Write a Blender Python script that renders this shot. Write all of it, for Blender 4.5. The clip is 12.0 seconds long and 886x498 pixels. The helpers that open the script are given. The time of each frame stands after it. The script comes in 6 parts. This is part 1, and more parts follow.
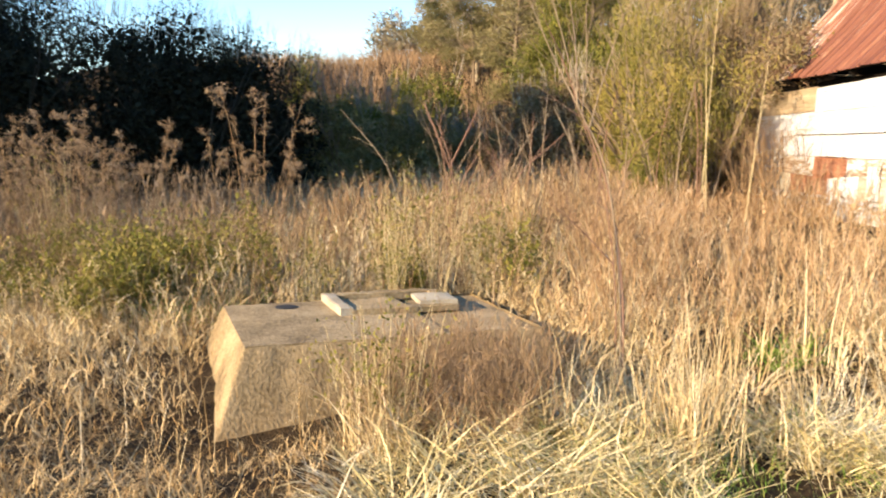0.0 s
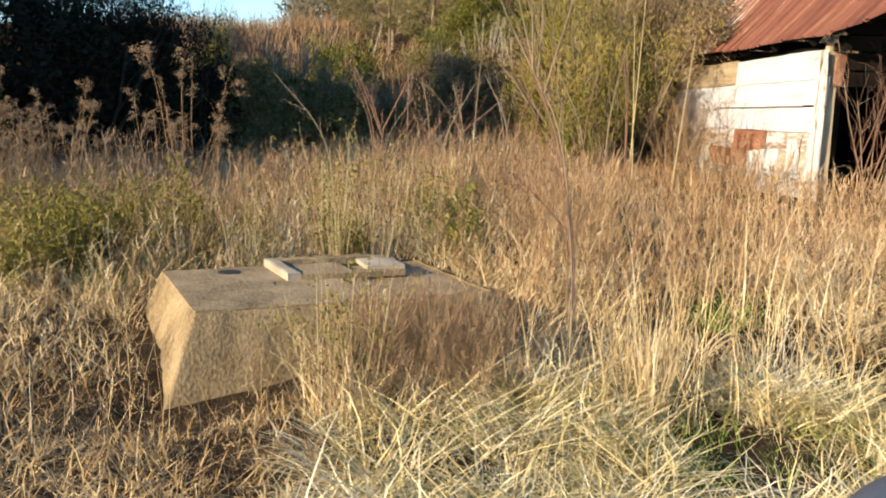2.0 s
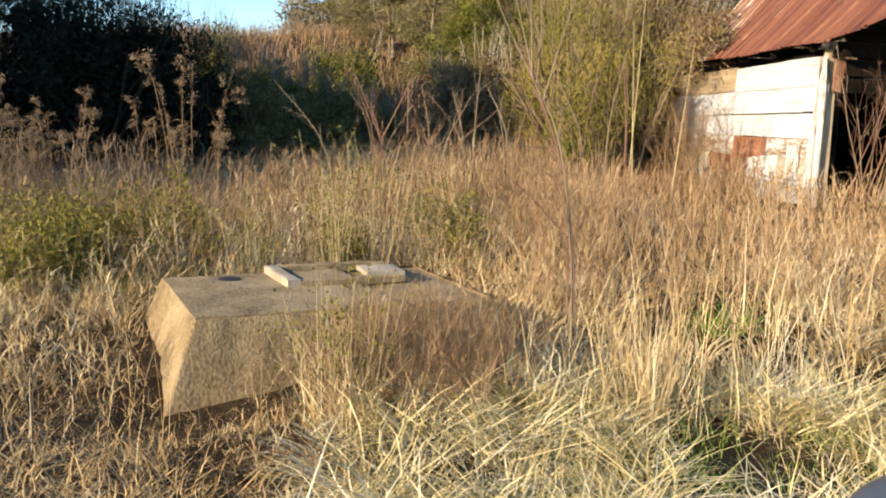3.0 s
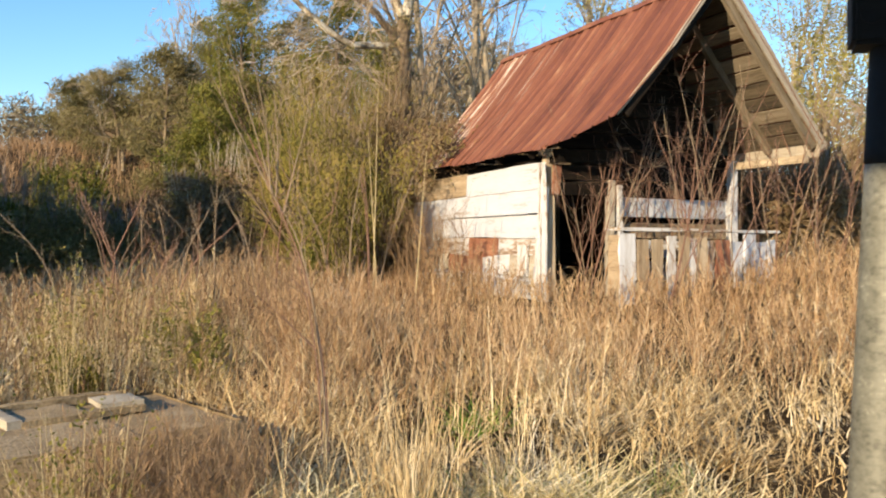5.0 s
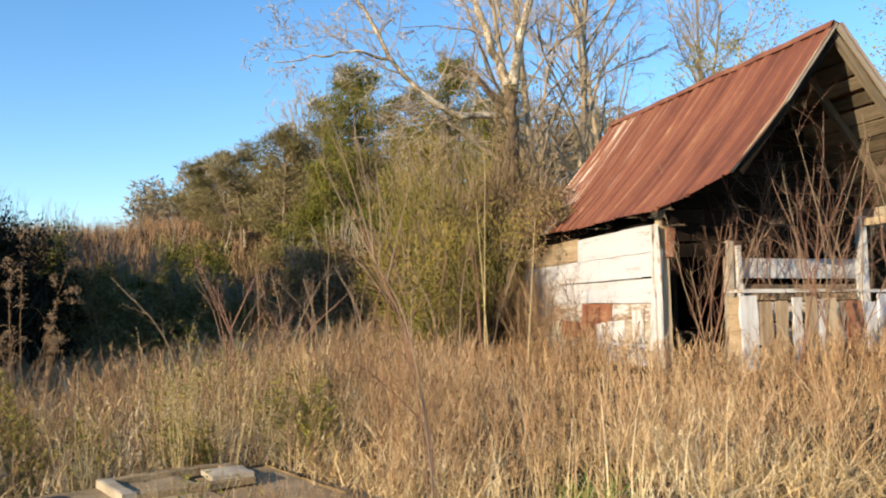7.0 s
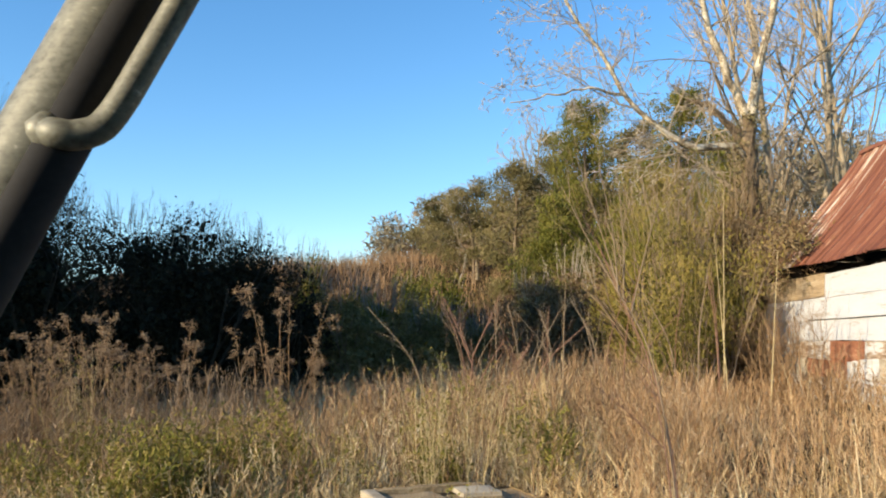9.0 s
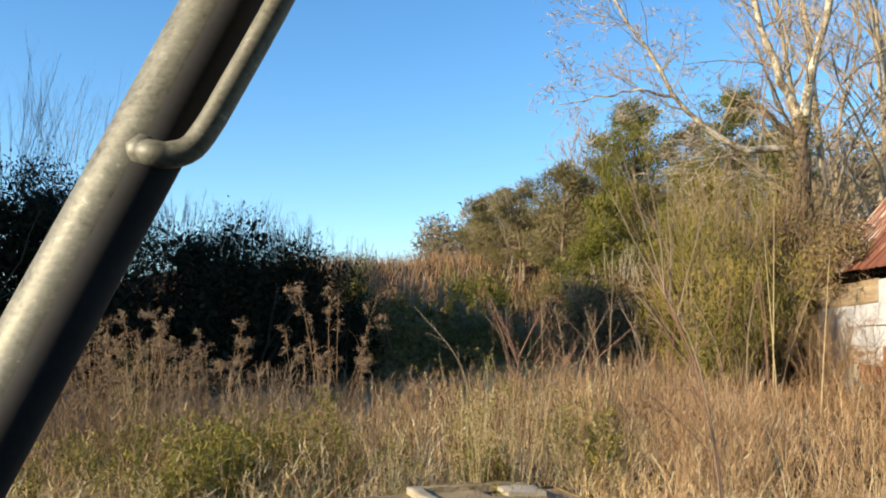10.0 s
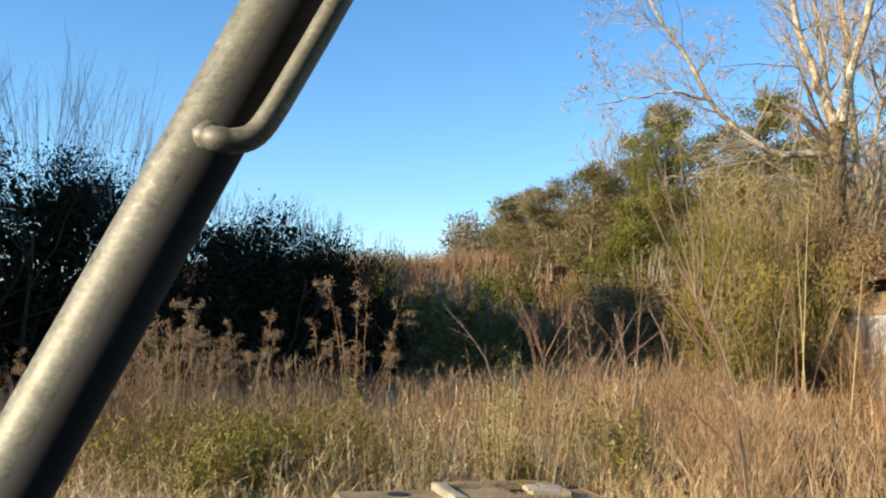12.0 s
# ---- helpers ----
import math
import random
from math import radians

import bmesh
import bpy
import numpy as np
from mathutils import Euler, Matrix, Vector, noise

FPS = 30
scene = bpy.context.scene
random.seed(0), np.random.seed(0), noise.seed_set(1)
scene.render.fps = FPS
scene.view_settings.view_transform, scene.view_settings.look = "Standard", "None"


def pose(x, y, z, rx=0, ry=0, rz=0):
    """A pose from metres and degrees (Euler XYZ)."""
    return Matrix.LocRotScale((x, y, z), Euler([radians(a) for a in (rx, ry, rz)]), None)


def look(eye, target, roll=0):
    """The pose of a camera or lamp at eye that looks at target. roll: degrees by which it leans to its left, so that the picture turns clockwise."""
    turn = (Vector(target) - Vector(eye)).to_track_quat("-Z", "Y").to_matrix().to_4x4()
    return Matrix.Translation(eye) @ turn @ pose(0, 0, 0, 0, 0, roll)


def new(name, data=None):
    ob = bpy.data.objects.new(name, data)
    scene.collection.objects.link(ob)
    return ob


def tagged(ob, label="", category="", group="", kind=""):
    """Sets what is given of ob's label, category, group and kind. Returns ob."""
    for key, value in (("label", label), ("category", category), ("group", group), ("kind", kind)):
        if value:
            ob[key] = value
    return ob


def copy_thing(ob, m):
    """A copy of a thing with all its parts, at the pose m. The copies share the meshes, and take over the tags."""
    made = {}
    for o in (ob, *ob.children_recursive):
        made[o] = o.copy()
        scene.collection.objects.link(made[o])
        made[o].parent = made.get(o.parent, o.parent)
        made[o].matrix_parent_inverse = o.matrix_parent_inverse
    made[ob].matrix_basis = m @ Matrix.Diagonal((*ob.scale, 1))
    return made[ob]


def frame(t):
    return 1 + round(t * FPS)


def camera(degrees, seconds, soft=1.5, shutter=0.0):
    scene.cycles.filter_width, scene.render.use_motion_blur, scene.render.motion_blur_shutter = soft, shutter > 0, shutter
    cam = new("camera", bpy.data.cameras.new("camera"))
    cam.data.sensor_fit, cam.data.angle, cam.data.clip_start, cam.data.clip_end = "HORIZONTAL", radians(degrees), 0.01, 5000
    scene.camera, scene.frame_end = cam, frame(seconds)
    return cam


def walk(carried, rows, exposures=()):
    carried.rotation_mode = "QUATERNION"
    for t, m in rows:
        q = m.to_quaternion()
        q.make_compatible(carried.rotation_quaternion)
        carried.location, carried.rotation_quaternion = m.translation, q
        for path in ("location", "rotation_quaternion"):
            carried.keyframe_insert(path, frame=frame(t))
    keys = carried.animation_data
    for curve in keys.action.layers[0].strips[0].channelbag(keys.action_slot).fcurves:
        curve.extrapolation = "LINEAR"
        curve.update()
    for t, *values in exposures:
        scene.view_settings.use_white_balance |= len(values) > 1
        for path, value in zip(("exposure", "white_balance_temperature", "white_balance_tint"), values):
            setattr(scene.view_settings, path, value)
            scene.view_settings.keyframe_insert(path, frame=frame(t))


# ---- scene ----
cam = camera(52.2, 12.0, soft=2.0, shutter=0.2)
walk(cam, [
    (0, pose(0.374, 0.004, 2.119, 83.44, -1.35, 6.04)),
    (0.1, pose(0.316, -0.003, 2.110, 83.18, -1.50, 4.56)),
    (0.2, pose(0.268, -0.008, 2.102, 82.96, -1.62, 3.32)),
    (0.3, pose(0.233, -0.012, 2.097, 82.81, -1.71, 2.43)),
    (0.5, pose(0.196, -0.016, 2.091, 82.64, -1.80, 1.49)),
    (1, pose(0.078, -0.005, 2.073, 82.25, -2.10, 0.74)),
    (1.5, pose(0.031, 0.001, 2.057, 82.02, -2.27, 0.46)),
    (2, pose(-0.005, 0.008, 2.048, 81.79, -2.38, 0.20)),
    (2.5, pose(-0.013, 0.012, 2.045, 81.82, -2.36, 0.17)),
    (2.7, pose(-0.001, 0.001, 2.050, 81.88, -2.27, 0.25)),
    (4.3, pose(-0.018, 0.106, 1.900, 86.58, -0.45, -5.72)),
    (4.5, pose(-0.038, 0.141, 1.961, 87.30, -0.54, -9.04)),
    (5, pose(0.016, 0.105, 2.078, 89.28, 0.21, -15.92)),
    (5.5, pose(0.073, 0.074, 2.122, 91.09, 1.13, -17.30)),
    (6, pose(0.135, 0.143, 2.125, 92.36, 1.41, -15.48)),
    (6.5, pose(0.109, 0.217, 2.108, 93.07, 1.32, -12.22)),
    (7, pose(0.136, 0.224, 2.060, 93.75, 1.44, -8.56)),
    (7.5, pose(0.113, 0.028, 2.061, 94.27, 1.35, -4.80)),
    (7.7, pose(0.099, 0.002, 2.059, 94.67, 1.27, -3.31)),
    (9.3, pose(-0.046, -0.227, 2.029, 96.08, -0.09, 7.00)),
    (9.5, pose(-0.034, -0.261, 2.033, 96.06, -0.24, 7.68)),
    (10, pose(-0.028, -0.282, 2.030, 96.03, -0.69, 8.52)),
    (10.5, pose(-0.026, -0.284, 2.031, 96.01, -1.03, 8.44)),
    (11, pose(-0.026, -0.278, 2.025, 96.00, -1.41, 8.26)),
    (11.5, pose(-0.056, -0.265, 2.023, 95.99, -1.69, 7.90)),
    (12, pose(-0.055, -0.314, 2.015, 95.87, -2.29, 10.09)),
], [(0, 1.32, 7400, 17), (0.3, 1.15, 7300, 16), (0.6, 1.0, 7200, 16), (1.2, 0.90, 7000, 14), (2.7, 0.86, 7000, 13), (4.3, 0.84, 7050, 14), (5.5, 0.62, 7100, 15), (7.7, 0.62, 6950, 14), (9.3, 0.66, 6850, 11), (12.0, 0.68, 6900, 12)])

# ---------------------------------------------------------------- light
SUN_AZ, SUN_EL = radians(234), radians(18)
world = bpy.data.worlds.new("sky_world")
scene.world = world
world.use_nodes = True
wn = world.node_tree.nodes
sky = wn.new("ShaderNodeTexSky")
sky.sky_type = "NISHITA"
sky.sun_disc = False
sky.sun_elevation, sky.sun_rotation = SUN_EL, SUN_AZ
sky.altitude, sky.air_density, sky.dust_density, sky.ozone_density = 200, 1.0, 0.0, 3.3
wn["Background"].inputs["Strength"].default_value = 0.15
clear = wn.new("ShaderNodeHueSaturation")
clear.inputs["Saturation"].default_value, clear.inputs["Value"].default_value = 1.20, 1.12
world.node_tree.links.new(sky.outputs[0], clear.inputs["Color"])
world.node_tree.links.new(clear.outputs[0], wn["Background"].inputs["Color"])
sun_data = bpy.data.lights.new("sun", "SUN")
sun_data.energy, sun_data.angle, sun_data.color = 5.4, radians(0.5), (1.0, 0.845, 0.60)
sun = new("sun", sun_data)
to_sun = Vector((math.sin(SUN_AZ) * math.cos(SUN_EL), math.cos(SUN_AZ) * math.cos(SUN_EL), math.sin(SUN_EL)))
sun.matrix_world = look(to_sun * 60, (0, 0, 0))


# ---------------------------------------------------------------- materials
def nodes_of(name):
    m = bpy.data.materials.new(name)
    m.use_nodes = True
    return m, m.node_tree.nodes, m.node_tree.links, m.node_tree.nodes["Principled BSDF"]


def ramp_node(n, stops):
    r = n.new("ShaderNodeValToRGB")
    r.color_ramp.elements[0].position, r.color_ramp.elements[-1].position = stops[0][0], stops[-1][0]
    r.color_ramp.elements[0].color, r.color_ramp.elements[-1].color = (*stops[0][1], 1), (*stops[-1][1], 1)
    for p, c in stops[1:-1]:
        r.color_ramp.elements.new(p).color = (*c, 1)
    return r


def foliage(name, colours, rough=0.75, through_light=0.3, patch=0.25, spread=0.35):
    """Leaves, blades and stems: each piece takes its own shade, and whole patches drift."""
    m, n, l, b = nodes_of(name)
    geo = n.new("ShaderNodeNewGeometry")
    tex = n.new("ShaderNodeTexNoise")
    tex.inputs["Scale"].default_value, tex.inputs["Detail"].default_value = patch, 3
    pos = n.new("ShaderNodeTexCoord")
    l.new(pos.outputs["Object"], tex.inputs["Vector"])
    mix = n.new("ShaderNodeMath")
    mix.operation = "MULTIPLY_ADD"
    l.new(geo.outputs["Random Per Island"], mix.inputs[0])
    mix.inputs[1].default_value = 1.0 - spread
    sub = n.new("ShaderNodeMath")
    sub.operation = "MULTIPLY_ADD"
    l.new(tex.outputs["Fac"], sub.inputs[0])
    sub.inputs[1].default_value, sub.inputs[2].default_value = spread * 3.0, -spread
    l.new(sub.outputs[0], mix.inputs[2])
    r = ramp_node(n, [(i / (len(colours) - 1), c) for i, c in enumerate(colours)])
    l.new(mix.outputs[0], r.inputs[0])
    l.new(r.outputs[0], b.inputs["Base Color"])
    b.inputs["Roughness"].default_value = rough
    b.inputs["Specular IOR Level"].default_value = 0.1
    if through_light:
        t = n.new("ShaderNodeBsdfTranslucent")
        l.new(r.outputs[0], t.inputs["Color"])
        mx = n.new("ShaderNodeMixShader")
        mx.inputs[0].default_value = through_light
        l.new(b.outputs[0], mx.inputs[1])
        l.new(t.outputs[0], mx.inputs[2])
        l.new(mx.outputs[0], n["Material Output"].inputs["Surface"])
    return m


def surface(name, stops, scale=(4, 4, 4), rough=0.8, bump=0.3, metal=0.0, fine=40.0, by_object=0.0, fine_mix=0.35, bump_size=0.01, gloss=0.4):
    """Grained or stained solid surface: large stains, fine grain, relief and a shade of its own for each object."""
    m, n, l, b = nodes_of(name)
    co = n.new("ShaderNodeTexCoord")
    mp = n.new("ShaderNodeMapping")
    mp.inputs["Scale"].default_value = scale
    l.new(co.outputs["Object"], mp.inputs["Vector"])
    info = n.new("ShaderNodeObjectInfo")
    shift = n.new("ShaderNodeVectorMath")
    shift.operation = "MULTIPLY_ADD"
    l.new(info.outputs["Random"], shift.inputs[0])
    shift.inputs[1].default_value = (37, 17, 23)
    l.new(mp.outputs[0], shift.inputs[2])
    a = n.new("ShaderNodeTexNoise")
    a.inputs["Scale"].default_value, a.inputs["Detail"].default_value, a.inputs["Roughness"].default_value = 1.0, 6, 0.62
    l.new(shift.outputs[0], a.inputs["Vector"])
    f = n.new("ShaderNodeTexNoise")
    f.inputs["Scale"].default_value, f.inputs["Detail"].default_value = fine / max(scale), 4
    l.new(shift.outputs[0], f.inputs["Vector"])
    mx = n.new("ShaderNodeMix")
    mx.inputs[0].default_value = fine_mix
    l.new(a.outputs["Fac"], mx.inputs[2])
    l.new(f.outputs["Fac"], mx.inputs[3])
    val = mx.outputs[0]
    if by_object:
        ad = n.new("ShaderNodeMath")
        ad.operation = "MULTIPLY_ADD"
        l.new(info.outputs["Random"], ad.inputs[0])
        ad.inputs[1].default_value = by_object
        sb = n.new("ShaderNodeMath")
        sb.operation = "SUBTRACT"
        sb.inputs[1].default_value = by_object / 2
        l.new(val, sb.inputs[0])
        l.new(sb.outputs[0], ad.inputs[2])
        val = ad.outputs[0]
    r = ramp_node(n, stops)
    l.new(val, r.inputs[0])
    l.new(r.outputs[0], b.inputs["Base Color"])
    b.inputs["Roughness"].default_value, b.inputs["Metallic"].default_value, b.inputs["Specular IOR Level"].default_value = rough, metal, gloss
    bp = n.new("ShaderNodeBump")
    bp.inputs["Strength"].default_value, bp.inputs["Distance"].default_value = bump, bump_size
    l.new(mx.outputs[0], bp.inputs["Height"])
    l.new(bp.outputs[0], b.inputs["Normal"])
    return m


M_SOIL = surface("thatch_soil", [(0.3, (0.014, 0.009, 0.005)), (0.5, (0.045, 0.030, 0.016)), (0.7, (0.13, 0.09, 0.045))], (2.5, 2.5, 2.5), 0.95, 1.0, fine=40, bump_size=0.06, gloss=0.1)
M_STRAW = foliage("straw_blades", [(0.13, 0.075, 0.033), (0.36, 0.245, 0.115), (0.58, 0.435, 0.235), (0.75, 0.61, 0.37), (0.93, 0.84, 0.65)], through_light=0.08, patch=0.6)
M_GOLD = foliage("golden_blades", [(0.17, 0.125, 0.045), (0.47, 0.38, 0.165), (0.78, 0.66, 0.39), (0.95, 0.87, 0.67)], through_light=0.06, patch=1.6, spread=0.4)
M_GREEN = foliage("green_blades", [(0.07, 0.16, 0.02), (0.13, 0.27, 0.04), (0.28, 0.38, 0.08), (0.42, 0.45, 0.14)], patch=0.8)
M_RUSSET = foliage("russet_stems", [(0.15, 0.08, 0.042), (0.31, 0.185, 0.095), (0.44, 0.29, 0.155), (0.77, 0.60, 0.39)], through_light=0.0, patch=0.4, spread=0.25)
M_FORB = foliage("olive_leaves", [(0.06, 0.065, 0.012), (0.13, 0.13, 0.024), (0.24, 0.205, 0.05), (0.44, 0.33, 0.13)], through_light=0.15, patch=0.6)
M_SEED = foliage("dried_seed_heads", [(0.10, 0.065, 0.038), (0.23, 0.16, 0.10), (0.42, 0.32, 0.22)], through_light=0.2)
M_STEM = foliage("dried_stems", [(0.12, 0.07, 0.04), (0.28, 0.18, 0.10), (0.42, 0.30, 0.18)], through_light=0.0)
# Dark evergreen leaves, lowered to near black for the hedge's shade.
M_DARKLEAF = foliage("shade_dark_privet", [(0.012, 0.011, 0.008), (0.022, 0.021, 0.014), (0.032, 0.033, 0.020), (0.05, 0.05, 0.03)], through_light=0.05, rough=0.9)
M_CEDAR = foliage("cedar_foliage", [(0.05, 0.06, 0.013), (0.115, 0.125, 0.025), (0.22, 0.205, 0.045), (0.33, 0.255, 0.09)], through_light=0.2, patch=0.7, spread=0.5)
M_BROOM = foliage("olive_twig_foliage", [(0.065, 0.06, 0.016), (0.165, 0.145, 0.034), (0.28, 0.225, 0.058), (0.40, 0.27, 0.115)], through_light=0.2, patch=0.9, spread=0.6)
M_BRUSH = foliage("brown_brush", [(0.09, 0.06, 0.03), (0.19, 0.13, 0.07), (0.28, 0.20, 0.11), (0.20, 0.19, 0.07)], through_light=0.1)
M_BANK = foliage("sedge_bank", [(0.24, 0.145, 0.08), (0.35, 0.225, 0.125), (0.44, 0.31, 0.18)], through_light=0.2, patch=0.12)
M_YELLOW = foliage("yellowing_leaves", [(0.20, 0.18, 0.04), (0.36, 0.32, 0.09), (0.48, 0.42, 0.16)], through_light=0.3)
M_FARWOOD = foliage("far_wood_twigs", [(0.16, 0.115, 0.085), (0.25, 0.19, 0.135), (0.20, 0.175, 0.095), (0.34, 0.28, 0.21)], through_light=0.1, patch=0.08)
M_BARK = surface("mottled_pale_bark", [(0.36, (0.11, 0.08, 0.05)), (0.45, (0.24, 0.19, 0.125)), (0.52, (0.43, 0.37, 0.26)), (0.61, (0.64, 0.58, 0.46))], (5, 5, 3.5), 0.85, 0.8, fine=30, bump_size=0.02)
M_BARK2 = surface("grey_brown_bark", [(0.3, (0.16, 0.12, 0.07)), (0.5, (0.34, 0.27, 0.18)), (0.7, (0.48, 0.41, 0.30))], (3, 3, 1), 0.9, 0.6, fine=30)
M_BROWNGRASS = foliage("brown_dead_grass", [(0.11, 0.06, 0.025), (0.36, 0.235, 0.11), (0.56, 0.41, 0.215), (0.80, 0.65, 0.41)], through_light=0.06, patch=0.9)
M_SAPLING = foliage("sapling_bark", [(0.12, 0.085, 0.055), (0.25, 0.185, 0.125), (0.40, 0.32, 0.22)], through_light=0.0)
M_STRAWSTEM = foliage("pale_stalks", [(0.30, 0.22, 0.10), (0.50, 0.40, 0.22), (0.62, 0.52, 0.32)], through_light=0.0)
M_TWIG = foliage("bare_twigs", [(0.21, 0.16, 0.11), (0.41, 0.345, 0.26), (0.58, 0.52, 0.42)], through_light=0.0)
M_PALETWIG = foliage("silvery_shoots", [(0.10, 0.09, 0.075), (0.22, 0.205, 0.17), (0.36, 0.34, 0.29)], through_light=0.0)
M_OLIVEBROWN = foliage("thinning_needles", [(0.085, 0.08, 0.028), (0.17, 0.148, 0.06), (0.26, 0.215, 0.105), (0.34, 0.285, 0.18)], through_light=0.2, patch=0.5, spread=0.5)
# Stem colour near black, standing in for shade inside the dark crowns.
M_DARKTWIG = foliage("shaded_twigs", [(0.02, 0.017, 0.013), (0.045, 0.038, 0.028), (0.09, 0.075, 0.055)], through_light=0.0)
M_REDTWIG = foliage("reddish_canes", [(0.11, 0.06, 0.045), (0.21, 0.12, 0.085), (0.34, 0.22, 0.16)], through_light=0.0)
M_CONCRETE = surface("weathered_concrete", [(0.31, (0.045, 0.03, 0.014)), (0.40, (0.165, 0.115, 0.057)), (0.54, (0.30, 0.22, 0.12)), (0.70, (0.43, 0.34, 0.21))], (2.6, 2.6, 2.0), 0.92, 0.8, fine=42, bump_size=0.03, fine_mix=0.42)
M_CONCRETE2 = surface("pale_concrete", [(0.3, (0.25, 0.21, 0.15)), (0.55, (0.42, 0.37, 0.28)), (0.75, (0.54, 0.50, 0.42))], (4, 4, 4), 0.9, 0.4, fine=50, by_object=0.2)
M_RUST = surface("rusty_tin", [(0.28, (0.085, 0.028, 0.016)), (0.42, (0.155, 0.053, 0.029)), (0.56, (0.20, 0.072, 0.039)), (0.66, (0.26, 0.115, 0.06)), (0.74, (0.42, 0.30, 0.22))], (0.8, 2.4, 0.6), 0.6, 0.3, 0.1, fine=22, by_object=0.2, fine_mix=0.3)
M_WHITE = surface("peeling_white_paint", [(0.33, (0.15, 0.085, 0.05)), (0.41, (0.32, 0.24, 0.17)), (0.46, (0.48, 0.47, 0.45)), (0.58, (0.57, 0.575, 0.575)), (0.8, (0.64, 0.65, 0.65))], (3, 0.9, 6), 0.75, 0.3, fine=40, by_object=0.16)
M_WHITE2 = surface("bleached_white_paint", [(0.30, (0.22, 0.15, 0.10)), (0.37, (0.36, 0.33, 0.30)), (0.45, (0.46, 0.475, 0.50)), (0.8, (0.53, 0.55, 0.58))], (3, 0.9, 6), 0.75, 0.3, fine=40)
M_BARK3 = surface("brown_bark", [(0.3, (0.06, 0.042, 0.026)), (0.5, (0.16, 0.115, 0.07)), (0.7, (0.30, 0.23, 0.15))], (3, 3, 1), 0.9, 0.7, fine=30)
M_RUST2 = surface("streaked_rusty_tin", [(0.28, (0.07, 0.022, 0.012)), (0.42, (0.15, 0.052, 0.028)), (0.53, (0.21, 0.078, 0.042)), (0.56, (0.32, 0.18, 0.11)), (0.63, (0.52, 0.45, 0.38))], (0.6, 9, 0.5), 0.6, 0.3, 0.1, fine=30, by_object=0.15, fine_mix=0.3)
M_BAREWOOD = surface("weathered_boards", [(0.28, (0.12, 0.08, 0.05)), (0.5, (0.32, 0.24, 0.15)), (0.72, (0.50, 0.41, 0.29))], (9, 0.7, 9), 0.85, 0.5, fine=60, by_object=0.25)
M_LIGHTWOOD = surface("sunned_boards", [(0.28, (0.19, 0.155, 0.11)), (0.5, (0.35, 0.305, 0.235)), (0.72, (0.52, 0.47, 0.385))], (9, 0.7, 9), 0.85, 0.4, fine=60, by_object=0.2)
M_SHEATH = surface("roof_boards", [(0.28, (0.04, 0.03, 0.018)), (0.5, (0.125, 0.096, 0.06)), (0.72, (0.24, 0.195, 0.135))], (9, 0.7, 9), 0.85, 0.4, fine=60, by_object=0.3)
M_RUSTBOARD = surface("rust_stained_patch", [(0.3, (0.13, 0.05, 0.03)), (0.5, (0.27, 0.11, 0.06)), (0.62, (0.36, 0.20, 0.12)), (0.75, (0.55, 0.45, 0.36))], (5, 1.5, 5), 0.75, 0.3, fine=30)
M_PIPE = surface("galvanised_pipe", [(0.32, (0.075, 0.075, 0.06)), (0.46, (0.16, 0.16, 0.13)), (0.57, (0.20, 0.20, 0.163)), (0.63, (0.27, 0.27, 0.22)), (0.69, (0.50, 0.50, 0.43))], (28, 28, 38), 0.55, 0.2, 0.25, fine=150, bump_size=0.001, gloss=0.5, fine_mix=0.5)
M_BLACK = surface("black_plastic", [(0.3, (0.008, 0.008, 0.010)), (0.7, (0.02, 0.021, 0.025))], (12, 12, 12), 0.8, 0.2, fine=120, bump_size=0.002)
M_FENDER = surface("blue_grey_plastic", [(0.3, (0.045, 0.055, 0.075)), (0.7, (0.075, 0.09, 0.115))], (6, 6, 6), 0.42, 0.1, fine=90, bump_size=0.001)
M_CANVAS = surface("dark_canopy_shell", [(0.3, (0.02, 0.02, 0.022)), (0.7, (0.05, 0.05, 0.055))], (4, 4, 4), 0.7, 0.2, fine=60)


# ---------------------------------------------------------------- mesh helpers
def part(name, data, material, parent=None, label=""):
    """Links a bmesh or mesh as one object, under parent where one is given."""
    if isinstance(data, bmesh.types.BMesh):
        me = bpy.data.meshes.new(name)
        data.to_mesh(me)
        data.free()
    else:
        me = data
    if material is not None and not me.materials:
        me.materials.append(material)
    ob = new(name, me)
    if parent is not None:
        ob.parent = parent
    if label:
        ob["label"] = label
    return ob


def stuff(ob):
    ob["kind"] = "stuff"
    return ob


def anchor(name, x, y, z, rz=0.0):
    e = new(name)
    e.empty_display_size = 0.1
    e.matrix_basis = pose(x, y, z, 0, 0, rz)
    return e


